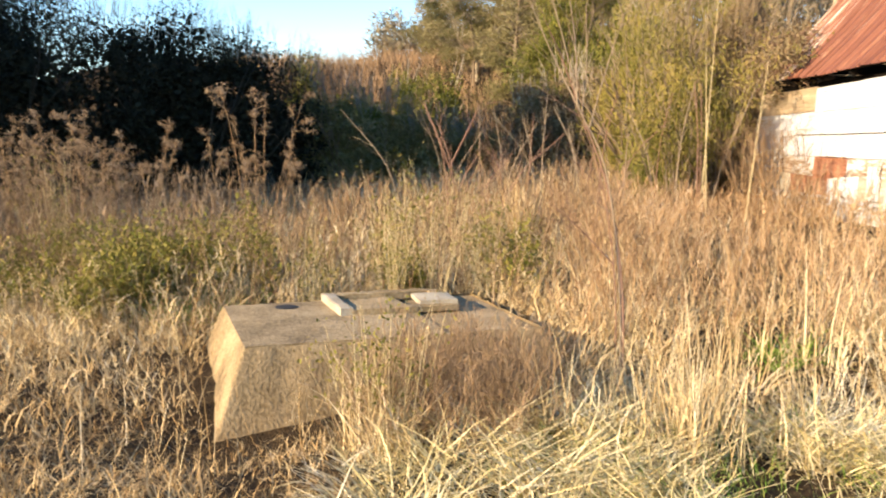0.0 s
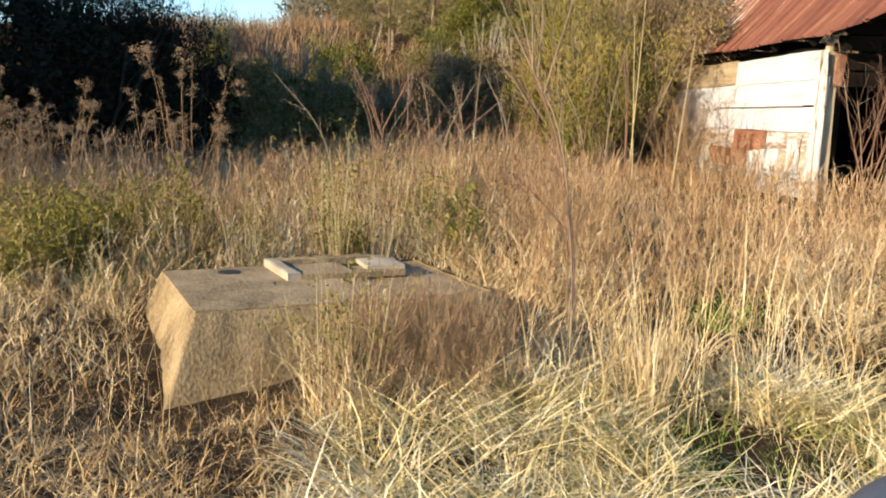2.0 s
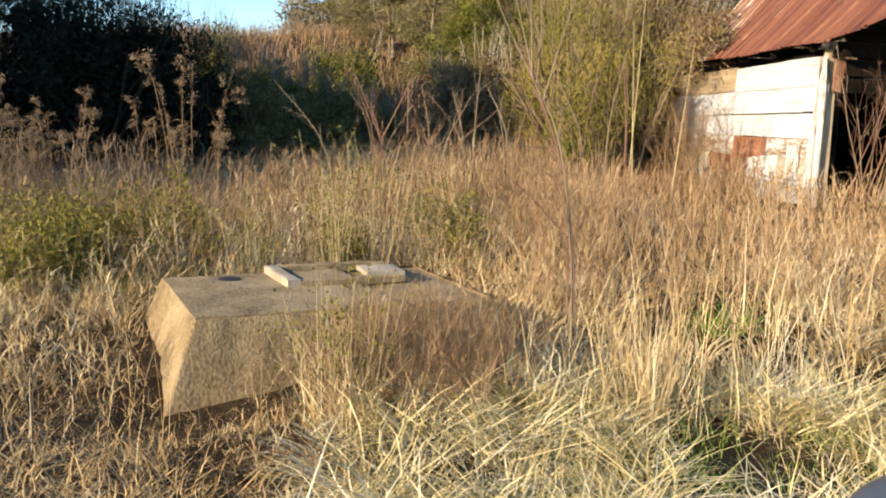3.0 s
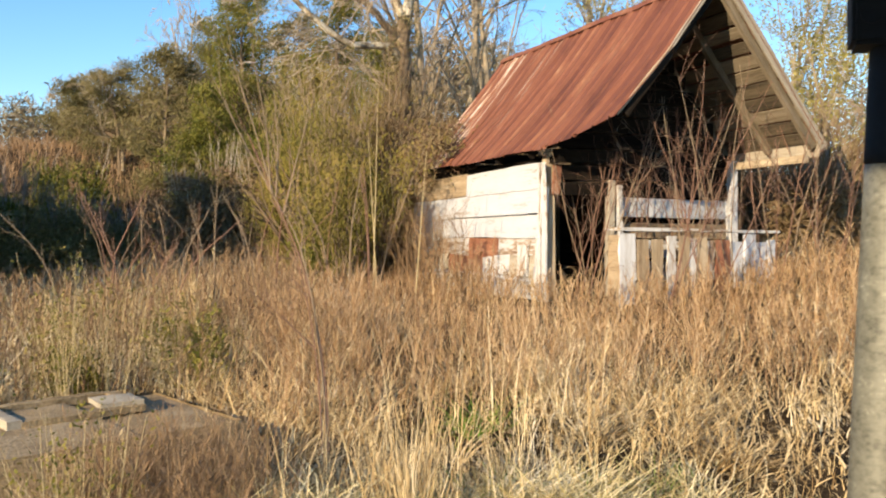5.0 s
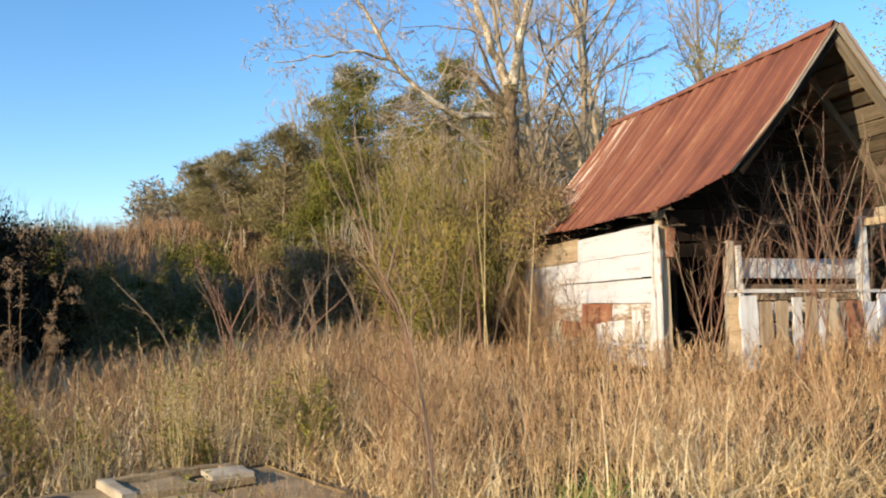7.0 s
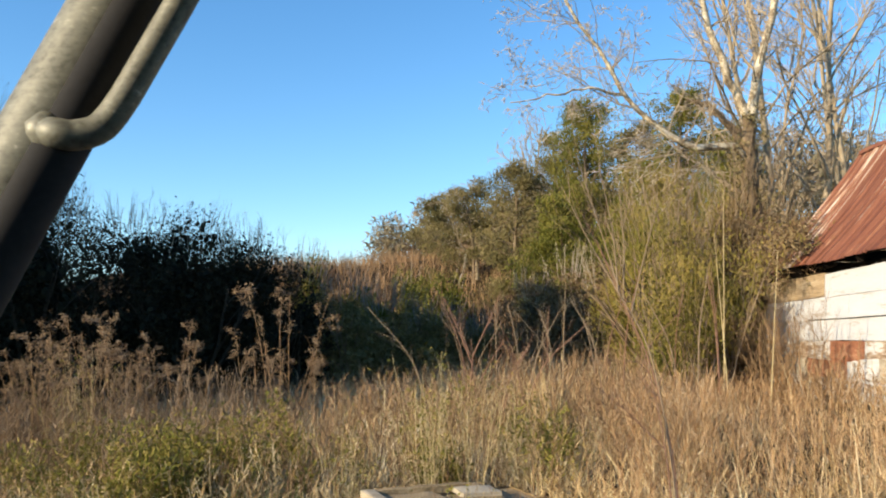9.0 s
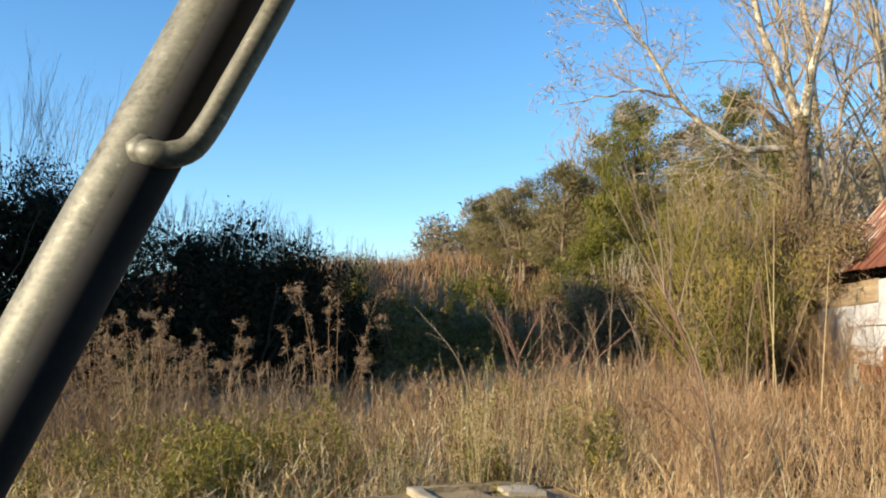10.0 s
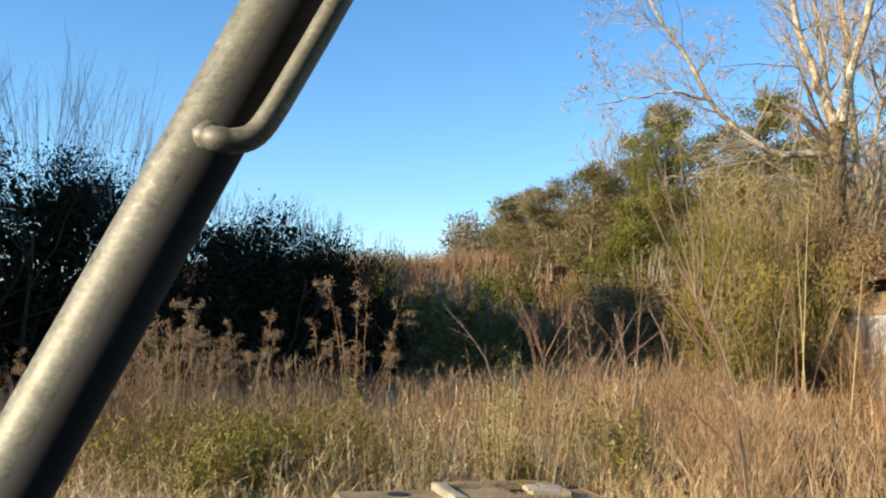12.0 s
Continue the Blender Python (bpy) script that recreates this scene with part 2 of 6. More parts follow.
class Soup:
    """Collects many small pieces as arrays and turns them into one mesh."""

    def __init__(self):
        self.v, self.q, self.t, self.count = [], [], [], 0

    def add(self, verts, quads=None, tris=None):
        verts = np.asarray(verts, float).reshape(-1, 3)
        self.v.append(verts)
        if quads is not None and len(quads):
            self.q.append(np.asarray(quads) + self.count)
        if tris is not None and len(tris):
            self.t.append(np.asarray(tris) + self.count)
        self.count += len(verts)

    def mesh(self, name, smooth=True):
        v = np.concatenate(self.v).astype(np.float32)
        q = np.concatenate(self.q).astype(np.int32).reshape(-1, 4) if self.q else np.zeros((0, 4), np.int32)
        t = np.concatenate(self.t).astype(np.int32).reshape(-1, 3) if self.t else np.zeros((0, 3), np.int32)
        me = bpy.data.meshes.new(name)
        me.vertices.add(len(v))
        me.vertices.foreach_set("co", v.ravel())
        me.loops.add(q.size + t.size)
        me.loops.foreach_set("vertex_index", np.concatenate([q.ravel(), t.ravel()]))
        me.polygons.add(len(q) + len(t))
        me.polygons.foreach_set("loop_start", np.concatenate([np.arange(len(q)) * 4, q.size + np.arange(len(t)) * 3]).astype(np.int32))
        me.update(calc_edges=True)
        me.polygons.foreach_set("use_smooth", np.full(len(me.polygons), smooth))
        return me


def unit(a):
    return a / np.maximum(np.linalg.norm(a, axis=-1, keepdims=True), 1e-9)


def blades(soup, rng, base, height, width, heading, lean, curl, levels=4, wander=0.4):
    """Tapered, bending blades. lean: how far the blade tilts from upright; curl: how much further its tip bends over (radians)."""
    n = len(base)
    s = np.linspace(0, 1, levels)
    ang = lean[:, None] + curl[:, None] * s[None] ** 1.4
    step = height[:, None] / (levels - 1)
    up = np.concatenate([np.zeros((n, 1)), np.cumsum(np.cos(ang[:, :-1]) * step, 1)], 1)
    way = heading[:, None] + np.cumsum(rng.normal(0, wander, (n, levels)), 1)
    d = np.stack([np.cos(way), np.sin(way), 0 * way], -1)[:, :-1]
    run = np.cumsum(d * (np.sin(ang[:, :-1]) * step)[..., None], 1)
    mid = np.repeat(base[:, None], levels, 1)
    mid[:, 1:] += run
    mid[..., 2] += up
    face = heading + rng.normal(1.57, 0.7, n)
    side = np.stack([np.cos(face), np.sin(face), 0 * face], -1)[:, None] * (width[:, None] * (1 - 0.85 * s[None]) / 2)[..., None]
    ring = np.stack([mid - side, mid + side], 2).reshape(n, -1, 3)
    k = np.arange(levels - 1)
    quad = np.stack([2 * k, 2 * k + 1, 2 * k + 3, 2 * k + 2], -1)
    soup.add(ring, (np.arange(n)[:, None, None] * 2 * levels + quad[None]).reshape(-1, 4))


def tubes(soup, paths, radii, sides=4):
    """Tubes along paths (n, k, 3) with radii (n, k)."""
    paths, radii = np.asarray(paths, float), np.asarray(radii, float)
    n, k, _ = paths.shape
    tan = unit(np.gradient(paths, axis=1))
    whole = unit(paths[:, -1:] - paths[:, :1])
    ref = np.where(np.abs(whole[..., 2:3]) > 0.8, np.array([0.31, 0.95, 0.05]), np.array([0.12, 0.07, 0.99]))
    a = unit(np.cross(tan, ref))
    b = np.cross(tan, a)
    w = np.arange(sides) / sides * 2 * np.pi
    ring = paths[:, :, None] + radii[:, :, None, None] * (np.cos(w)[:, None] * a[:, :, None] + np.sin(w)[:, None] * b[:, :, None])
    i = np.arange(k - 1)[:, None] * sides
    j = np.arange(sides)
    j2 = (j + 1) % sides
    quad = np.stack([i + j, i + j2, i + sides + j2, i + sides + j], -1).reshape(-1, 4)
    soup.add(ring, (np.arange(n)[:, None, None] * k * sides + quad[None]).reshape(-1, 4))


def leaves(soup, rng, pos, length, width, along=None, wild=1.0):
    """Small pointed leaves, each a folded four-sided blade, scattered round the given directions."""
    n = len(pos)
    d = rng.normal(0, 1, (n, 3)) * wild
    if along is not None:
        d = d + along
    d = unit(d)
    side = unit(np.cross(d, rng.normal(0, 1, (n, 3))))
    ln = (length * rng.uniform(0.6, 1.3, n))[:, None]
    wd = (width * rng.uniform(0.6, 1.3, n))[:, None]
    v = np.stack([pos, pos + d * ln * 0.45 + side * wd / 2, pos + d * ln, pos + d * ln * 0.45 - side * wd / 2], 1)
    soup.add(v, np.arange(4 * n).reshape(n, 4))


def grow(rng, start, direction, length, radius, spec, level=0, out=None, thin=0.6):
    """A branch with its side branches. spec: for each level (points, wander, number of children, child length, spread, lift).
    Returns {level: [(path, radii)]}."""
    out = {} if out is None else out
    pts, wander, kids, ratio, spread, lift = spec[level]
    d = unit(np.asarray(direction, float))
    p = np.asarray(start, float)
    path, step = [p], length / (pts - 1)
    for _ in range(pts - 1):
        d = unit(d + rng.normal(0, wander, 3) + np.array([0, 0, lift]))
        p = p + d * step
        path.append(p)
    path = np.array(path)
    radii = radius * np.linspace(1, 0.35 if level + 1 < len(spec) else 0.25, pts)
    out.setdefault(level, []).append((path, radii))
    if level + 1 < len(spec):
        for c in range(kids):
            f = rng.uniform(0.25, 1.0) if kids > 2 else rng.uniform(0.6, 1.0)
            i = min(int(f * (pts - 1)), pts - 2)
            at = path[i] + (path[i + 1] - path[i]) * (f * (pts - 1) - i)
            t = unit(path[i + 1] - path[i])
            side = unit(np.cross(t, rng.normal(0, 1, 3)))
            a = spread * rng.uniform(0.6, 1.3)
            grow(rng, at, t * math.cos(a) + side * math.sin(a), length * ratio * rng.uniform(0.6, 1.2) * (1.15 - 0.5 * f),
                 radii[i] * thin, spec, level + 1, out, thin)
    return out


def branch_mesh(name, grown, levels, sides=(7, 5, 4, 3, 3, 3), floor=0.0):
    s = Soup()
    for lv in levels:
        rows = grown.get(lv, [])
        if rows:
            tubes(s, [p for p, _ in rows], [np.maximum(r, floor) for _, r in rows], sides[min(lv, 5)])
    return s.mesh(name)


def tips(grown, level):
    return np.concatenate([p[1:] for p, _ in grown[level]])


def box(w, d, h, bevel=0.0, cx=0.0, cy=0.0, cz=0.0, jitter=0.0, rng=None):
    bm = bmesh.new()
    bmesh.ops.create_cube(bm, size=1.0)
    for v in bm.verts:
        v.co = Vector((v.co.x * w + cx, v.co.y * d + cy, v.co.z * h + cz))
        if jitter:
            v.co += Vector(rng.uniform(-jitter, jitter, 3))
    if bevel:
        bmesh.ops.bevel(bm, geom=bm.edges[:], offset=bevel, segments=2, affect="EDGES")
    return bm


def pipe(points, radius, sides=20, caps=True):
    """A round pipe along a smooth line through the given points, as a mesh."""
    s = Soup()
    tubes(s, [np.array(points, float)], [np.full(len(points), radius)], sides)
    k = len(points)
    if caps:
        s.add(np.array([points[0], points[-1]]), None, [])
        top = s.count - 2
        ring = np.arange(sides)
        first = np.stack([np.full(sides, top), (ring + 1) % sides, ring], -1)
        last = np.stack([np.full(sides, top + 1), (k - 1) * sides + ring, (k - 1) * sides + (ring + 1) % sides], -1)
        s.t.append(np.concatenate([first, last]))
    return s.mesh("pipe")


def smooth_line(points, n):
    """n points on a Catmull-Rom line through the given ones."""
    p = np.array(points, float)
    p = np.concatenate([[2 * p[0] - p[1]], p, [2 * p[-1] - p[-2]]])
    out = []
    for t in np.linspace(0, len(p) - 3 - 1e-6, n):
        i, f = int(t), t - int(t)
        a, b, c, d = p[i:i + 4]
        out.append(0.5 * (2 * b + (c - a) * f + (2 * a - 5 * b + 4 * c - d) * f * f + (3 * b - a - 3 * c + d) * f ** 3))
    return np.array(out)


def step01(a):
    a = np.clip(a, 0, 1)
    return a * a * (3 - 2 * a)


# ---------------------------------------------------------------- ground
def ground_z(x, y):
    """Height of the ground: level by the vehicle, a slope up to the barn, a bank far behind."""
    x, y = np.asarray(x, float), np.asarray(y, float)
    xs = np.clip(x, -9, 10)
    z = step01((y - 4.0) / 9.0) * (0.62 + 0.105 * xs)
    z = z + 0.022 * np.clip(y - 13, 0, 20)
    z = z + 6.1 * step01((y - 28) / 20) * step01((30 - np.abs(x + 2)) / 20 + 0.4) + 0.02 * np.clip(y - 50, 0, 60)
    z = z + 0.05 * np.sin(x * 1.3 + 0.4 * y) * np.cos(y * 0.9 - 0.3 * x) * step01((y - 2) / 4)
    z = z - 0.20 * np.exp(-((x + 1.95) ** 2 + (y - 6.0) ** 2) / 0.40) - 0.17 * np.exp(-((x + 1.2) ** 2 + (y - 6.35) ** 2) / 0.30)
    return z


def build_ground():
    s = Soup()
    xs = np.concatenate([[-900, -400, -200, -100], np.linspace(-60, 60, 150), [100, 200, 400, 900]])
    ys = np.concatenate([[-900, -300, -100, -40, -15], np.linspace(-8, 70, 150), [100, 180, 300, 500, 1200]])
    gx, gy = np.meshgrid(xs, ys)
    v = np.stack([gx, gy, ground_z(gx, gy)], -1)
    w = len(xs)
    i = (np.arange(len(ys) - 1)[:, None] * w + np.arange(w - 1)[None]).ravel()
    s.add(v, np.stack([i, i + 1, i + w + 1, i + w], -1))
    ob = part("ground", s.mesh("ground"), M_SOIL)
    tagged(ob, "uneven field ground covered in dead grass thatch", "ground", kind="structure")


build_ground()


# ---------------------------------------------------------------- barn
BX, BY, BZ, BTURN = 5.04, 12.20, 1.05, 6.55
EAVE_L, EAVE_R, RIDGE, WALL_TOP = 3.29 - BZ, 3.37 - BZ, 5.55 - BZ, 3.19 - BZ
XL, XR, XM = -0.23, 3.41, 1.69
FRONT, BACK, WIDE, LONG = -1.7, 4.75, 3.26, 5.4


def slope_point(t, left, lift=0.0):
    """A place on the roof slope, t from the ridge (0) to the eave (1), with the sag of the old rafters."""
    xe, ze = (XL, EAVE_L) if left else (XR, EAVE_R)
    x = XM + (xe - XM) * t
    z = RIDGE + (ze - RIDGE) * t - (0.10 if left else 0.03) * math.sin(math.pi * t)
    n = Vector((-(ze - RIDGE), 0, xe - XM)).normalized()
    if n.z < 0:
        n = -n
    return Vector((x, 0, z)) + n * lift


def roof_sheet(rng, y0, width, left, short=0.0, cut=(0.0, 0.0)):
    """One length of tin with raised crimps, from ridge to eave."""
    s = Soup()
    cols = [0.0, 0.04, 0.065, 0.09, 0.31, 0.335, 0.36, 0.58, 0.605, 0.63, 0.66]
    bump = [0, 0, 0.035, 0, 0, 0.022, 0, 0, 0.03, 0.018, 0.02]
    rows = 12
    warp = rng.uniform(-0.012, 0.012, 4)
    top, low = [], []
    for i in range(rows):
        for c, b in zip(cols, bump):
            f = c / 0.66
            t = i / (rows - 1) * (1.02 - short - cut[0] * (1 - f) - cut[1] * f)
            wave = warp[0] * math.sin(5 * t + 3 * f) + warp[1] * math.sin(9 * t) + (0.02 + 2 * abs(warp[2])) * max(0, t - 0.85) * 3 * f
            p = slope_point(t, left, 0.05 + b + wave)
            top.append((p.x, y0 + f * width + warp[3] * t, p.z))
            p = slope_point(t, left, 0.045 + b + wave)
            low.append((p.x, y0 + f * width + warp[3] * t, p.z))
    w = len(cols)
    i = (np.arange(rows - 1)[:, None] * w + np.arange(w - 1)[None]).ravel()
    q = np.stack([i, i + 1, i + w + 1, i + w], -1)
    k = rows * w
    edge = [(j, j + w, j + w + k, j + k) for r in range(rows - 1) for j in (r * w, r * w + w - 1)]
    edge += [(j, j + 1, j + 1 + k, j + k) for r in (0, rows - 1) for j in range(r * w, r * w + w - 1)]
    s.add(np.array(top + low), np.concatenate([q, q[:, ::-1] + k, np.array(edge)]))
    return s.mesh("roof_sheet", smooth=False)


def plank(length, height, thick, rng, wear=0.01, bow=0.0):
    """A rough board along y, its ends uneven and its edges a little worn."""
    s = Soup()
    n = 6
    f = np.linspace(-0.5, 0.5, n)
    v = []
    for k in range(n):
        e = rng.uniform(-wear, wear, 4)
        yy = f[k] * length + (rng.uniform(-wear, wear) * 2 if k in (0, n - 1) else 0)
        b = bow * (1 - (2 * f[k]) ** 2)
        v += [(-thick / 2, yy, -height / 2 + e[0] + b), (thick / 2, yy, -height / 2 + e[1] + b), (thick / 2, yy, height / 2 + e[2] + b), (-thick / 2, yy, height / 2 + e[3] + b)]
    q = [(4 * k + j, 4 * k + (j + 1) % 4, 4 * k + 4 + (j + 1) % 4, 4 * k + 4 + j) for k in range(n - 1) for j in range(4)]
    q += [(3, 2, 1, 0), (4 * n - 4, 4 * n - 3, 4 * n - 2, 4 * n - 1)]
    s.add(np.array(v), np.array(q))
    return s.mesh("plank", smooth=False)


def lay(ob, x, y, z, rx=0, ry=0, rz=0):
    ob.matrix_basis = pose(x, y, z, rx, ry, rz)
    return ob


def beam(name, a, b, w, h, material, parent, rng, label=""):
    """A squared timber from a to b."""
    a, b = Vector(a), Vector(b)
    ob = part(name, plank((b - a).length, h, w, rng, 0.006), material, parent, label)
    ob.matrix_basis = Matrix.Translation((a + b) / 2) @ (b - a).to_track_quat("Y", "Z").to_matrix().to_4x4()
    return ob


# Near-black boards: the barn's inner shade is put into their colour.
M_GABLE = surface("shade_black_boards", [(0.3, (0.005, 0.004, 0.003)), (0.55, (0.014, 0.010, 0.007)), (0.75, (0.035, 0.026, 0.018))], (9, 0.7, 9), 0.95, 0.5, fine=60, by_object=0.2, gloss=0.1)


def build_barn():
    rng = np.random.default_rng(4)
    barn = anchor("barn", BX, BY, BZ, BTURN)
    tagged(barn, "small derelict barn with rusty tin roof and peeling white boards", "barn")
    # side wall facing the sun: lapped boards, some lost and patched
    rows = [(2.76, 3.17), (2.40, 2.79), (2.06, 2.43), (1.78, 2.09), (1.46, 1.81), (1.00, 1.49)]
    for i, (lo, hi) in enumerate(rows):
        cuts = [[-0.02, 2.75, 5.4], [-0.05, 4.0, 5.4], [0.0, 5.4], [-0.02, 1.55, 2.72, 5.4], [-0.03, 1.15, 1.95, 3.62, 5.4], [0.0, 3.0, 5.4]][i]
        for k in range(len(cuts) - 1):
            m = M_WHITE2 if i < 2 or (i, k) == (2, 0) else M_WHITE
            if (i, k) in ((0, 1),):
                m = M_BAREWOOD
            if (i, k) in ((3, 1), (4, 2)):
                m = M_RUSTBOARD
            if (i, k) in ((4, 0), (4, 3)):
                m = M_LIGHTWOOD
            ln = cuts[k + 1] - cuts[k] - 0.015
            ob = part("siding_board", plank(ln, hi - lo - rng.uniform(0.015, 0.04), 0.024, rng, 0.016, rng.uniform(-0.015, 0.015)), m, barn)
            lay(ob, -0.035 + rng.uniform(-0.008, 0.008), (cuts[k] + cuts[k + 1]) / 2, (lo + hi) / 2 - BZ, rng.uniform(-0.8, 0.8), 3.0, 0)
    # Dark sheet behind the board gaps, standing in for the shade inside.
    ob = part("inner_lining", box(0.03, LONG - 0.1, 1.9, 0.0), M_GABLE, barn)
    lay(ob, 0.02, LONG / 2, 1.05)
    # patches and upright battens on that wall
    for y, z0, z1, w, m in ((1.93, 1.35, 1.74, 0.20, M_WHITE), (0.10, 1.1, 3.15, 0.07, M_WHITE), (-0.04, 1.0, 3.12, 0.09, M_WHITE), (0.62, 1.5, 1.95, 0.30, M_WHITE)):
        ob = part("batten", plank(z1 - z0, w, 0.03, rng, 0.012), m, barn)
        lay(ob, -0.085, y, (z0 + z1) / 2 - BZ, 90, 0, 0)
    for y0, y1, z in ((1.75, 4.3, 1.47), (0.45, 1.55, 1.44), (0.5, 3.4, 2.44)):
        beam("ledge_strip", (-0.075, y0, z - BZ), (-0.075, y1, z - BZ + 0.01), 0.035, 0.035, M_WHITE2, barn, rng)
    beam("leaning_board", (-0.10, 0.28, 1.0 - BZ), (-0.08, 0.0, 2.95 - BZ), 0.025, 0.09, M_WHITE, barn, rng, "white board leaning at the corner")
    ob = part("corner_flashing", box(0.13, 0.02, 0.42, 0.004, jitter=0.02, rng=rng), M_RUSTBOARD, barn, "bent rusty tin strip on the corner")
    lay(ob, 0.08, -0.1, 2.90 - BZ, 0, 8, 12)
    # corner posts and closing walls
    for x, y, h in ((0.04, 0.05, 2.2), (0.04, LONG - 0.05, 2.2), (WIDE - 0.05, LONG - 0.05, 2.3), (WIDE, 0.0, 2.2)):
        beam("corner_post", (x, y, -0.2), (x + rng.uniform(-0.03, 0.03), y, h), 0.13, 0.13, M_BAREWOOD, barn, rng)
    for side in range(2):
        for k in range(9):
            z = -0.05 + k * 0.26
            if side == 0:
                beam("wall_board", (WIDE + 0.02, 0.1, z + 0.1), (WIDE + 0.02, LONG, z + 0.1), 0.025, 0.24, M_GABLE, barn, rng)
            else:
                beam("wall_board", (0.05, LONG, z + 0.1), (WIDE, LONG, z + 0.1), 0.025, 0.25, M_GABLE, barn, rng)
    # Dark sheets that close the other walls' gaps, coloured as inner shade.
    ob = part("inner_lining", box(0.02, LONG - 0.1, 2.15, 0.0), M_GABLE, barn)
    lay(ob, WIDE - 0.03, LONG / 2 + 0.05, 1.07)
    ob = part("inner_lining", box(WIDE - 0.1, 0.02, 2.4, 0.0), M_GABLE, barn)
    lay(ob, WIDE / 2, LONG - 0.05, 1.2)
    # gable ends boarded across under the slopes; the front one set back under the overhang
    for y, low in ((LONG - 0.02, 2.3), (-0.05, 1.62)):
        z = low
        while z < RIDGE - 0.35:
            t = max(0.0, (RIDGE - z - 0.22) / (RIDGE - EAVE_L))
            x0 = max(slope_point(min(t, 1), True).x + 0.12, 0.05)
            x1 = min(slope_point(min(t, 1), False).x - 0.12, WIDE - 0.03)
            if x1 - x0 > 0.15:
                beam("gable_board", (x0, y, z + 0.11), (x1, y, z + 0.11), 0.025, 0.21 + rng.uniform(-0.02, 0.01), M_GABLE, barn, rng)
            z += 0.235
    # roof: rafters, sheathing, tin; the left underside is coloured black as shade
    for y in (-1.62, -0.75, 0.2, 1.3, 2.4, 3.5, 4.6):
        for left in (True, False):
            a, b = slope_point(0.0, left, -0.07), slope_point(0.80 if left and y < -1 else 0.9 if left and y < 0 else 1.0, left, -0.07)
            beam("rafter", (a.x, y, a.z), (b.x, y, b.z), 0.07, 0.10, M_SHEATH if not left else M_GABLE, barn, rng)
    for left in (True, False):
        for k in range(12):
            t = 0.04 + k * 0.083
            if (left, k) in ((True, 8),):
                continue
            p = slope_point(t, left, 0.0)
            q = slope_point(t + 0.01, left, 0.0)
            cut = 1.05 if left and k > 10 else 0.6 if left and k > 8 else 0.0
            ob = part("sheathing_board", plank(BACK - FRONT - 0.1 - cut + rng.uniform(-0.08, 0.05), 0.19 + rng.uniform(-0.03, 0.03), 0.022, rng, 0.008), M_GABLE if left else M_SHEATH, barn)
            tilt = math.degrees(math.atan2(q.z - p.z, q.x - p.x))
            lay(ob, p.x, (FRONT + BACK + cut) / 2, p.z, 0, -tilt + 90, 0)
    n = 10
    width = (BACK - FRONT) / n
    for left in (True, False):
        for k in range(n):
            part("roof_sheet", roof_sheet(rng, FRONT + k * width - 0.02, width + 0.05, left, rng.uniform(0, 0.02) + (0.05 * rng.random() if left and k > 6 else 0), ((0.15, 0.05), (0.05, 0.01))[k] if left and k < 2 else (0.0, 0.0)), M_RUST2 if left and k > 5 else M_RUST, barn)
    cap = Soup()
    ys = np.linspace(FRONT - 0.02, BACK + 0.02, 14)
    pts = []
    for y in ys:
        h = rng.uniform(-0.012, 0.012)
        for t, left, lift in ((0.032, True, 0.082), (0.0, True, 0.095), (0.032, False, 0.082)):
            p = slope_point(t, left, lift)
            pts.append((p.x, y, p.z + h))
    cap.add(np.array(pts), [(3 * i + j, 3 * i + j + 1, 3 * i + j + 4, 3 * i + j + 3) for i in range(13) for j in range(2)])
    part("ridge_cap", cap.mesh("ridge_cap", False), M_RUST, barn, "dented rusty ridge strip")
    # barge boards on the front rake and the fascia under the far eave
    for left, m in ((True, M_LIGHTWOOD), (False, M_LIGHTWOOD)):
        a, b = slope_point(0.0, left, 0.03), slope_point(0.83 if left else 1.03, left, 0.03)
        if left:
            mid = slope_point(0.4, left, 0.03)
            beam("barge_board", (a.x, FRONT, a.z), (mid.x, FRONT, mid.z), 0.025, 0.045, m, barn, rng)
            beam("barge_board", (mid.x, FRONT, mid.z), (b.x, FRONT + 0.03, b.z), 0.025, 0.035, M_BAREWOOD, barn, rng)
        else:
            beam("barge_board", (a.x, FRONT, a.z), (b.x, FRONT, b.z), 0.03, 0.12, m, barn, rng)
    e = slope_point(1.0, False, -0.03)
    beam("fascia_board", (e.x + 0.02, FRONT + 0.02, e.z - 0.05), (e.x + 0.02, BACK, e.z - 0.05), 0.025, 0.20, M_LIGHTWOOD, barn, rng, "pale sun-bleached eave board")
    beam("collar_beam", (1.25, 0.15, RIDGE - 0.75), (2.15, 0.15, RIDGE - 0.75), 0.05, 0.09, M_GABLE, barn, rng)
    beam("wall_plate", (0.06, -0.3, WALL_TOP), (0.06, LONG, WALL_TOP), 0.1, 0.1, M_GABLE, barn, rng)
    beam("wall_plate", (WIDE - 0.02, FRONT + 0.1, 2.12), (WIDE - 0.02, LONG, 2.12), 0.1, 0.1, M_BAREWOOD, barn, rng)
    # front: door posts and half-height boarding
    beam("door_post", (0.98, -0.05, -0.2), (1.02, -0.05, 1.86), 0.11, 0.10, M_LIGHTWOOD, barn, rng)
    beam("door_post", (1.18, -0.08, -0.2), (1.12, -0.08, 1.80), 0.14, 0.06, M_WHITE, barn, rng)
    beam("gate_post", (3.22, -0.1, -0.2), (3.2, -0.1, 2.2), 0.14, 0.12, M_WHITE, barn, rng)
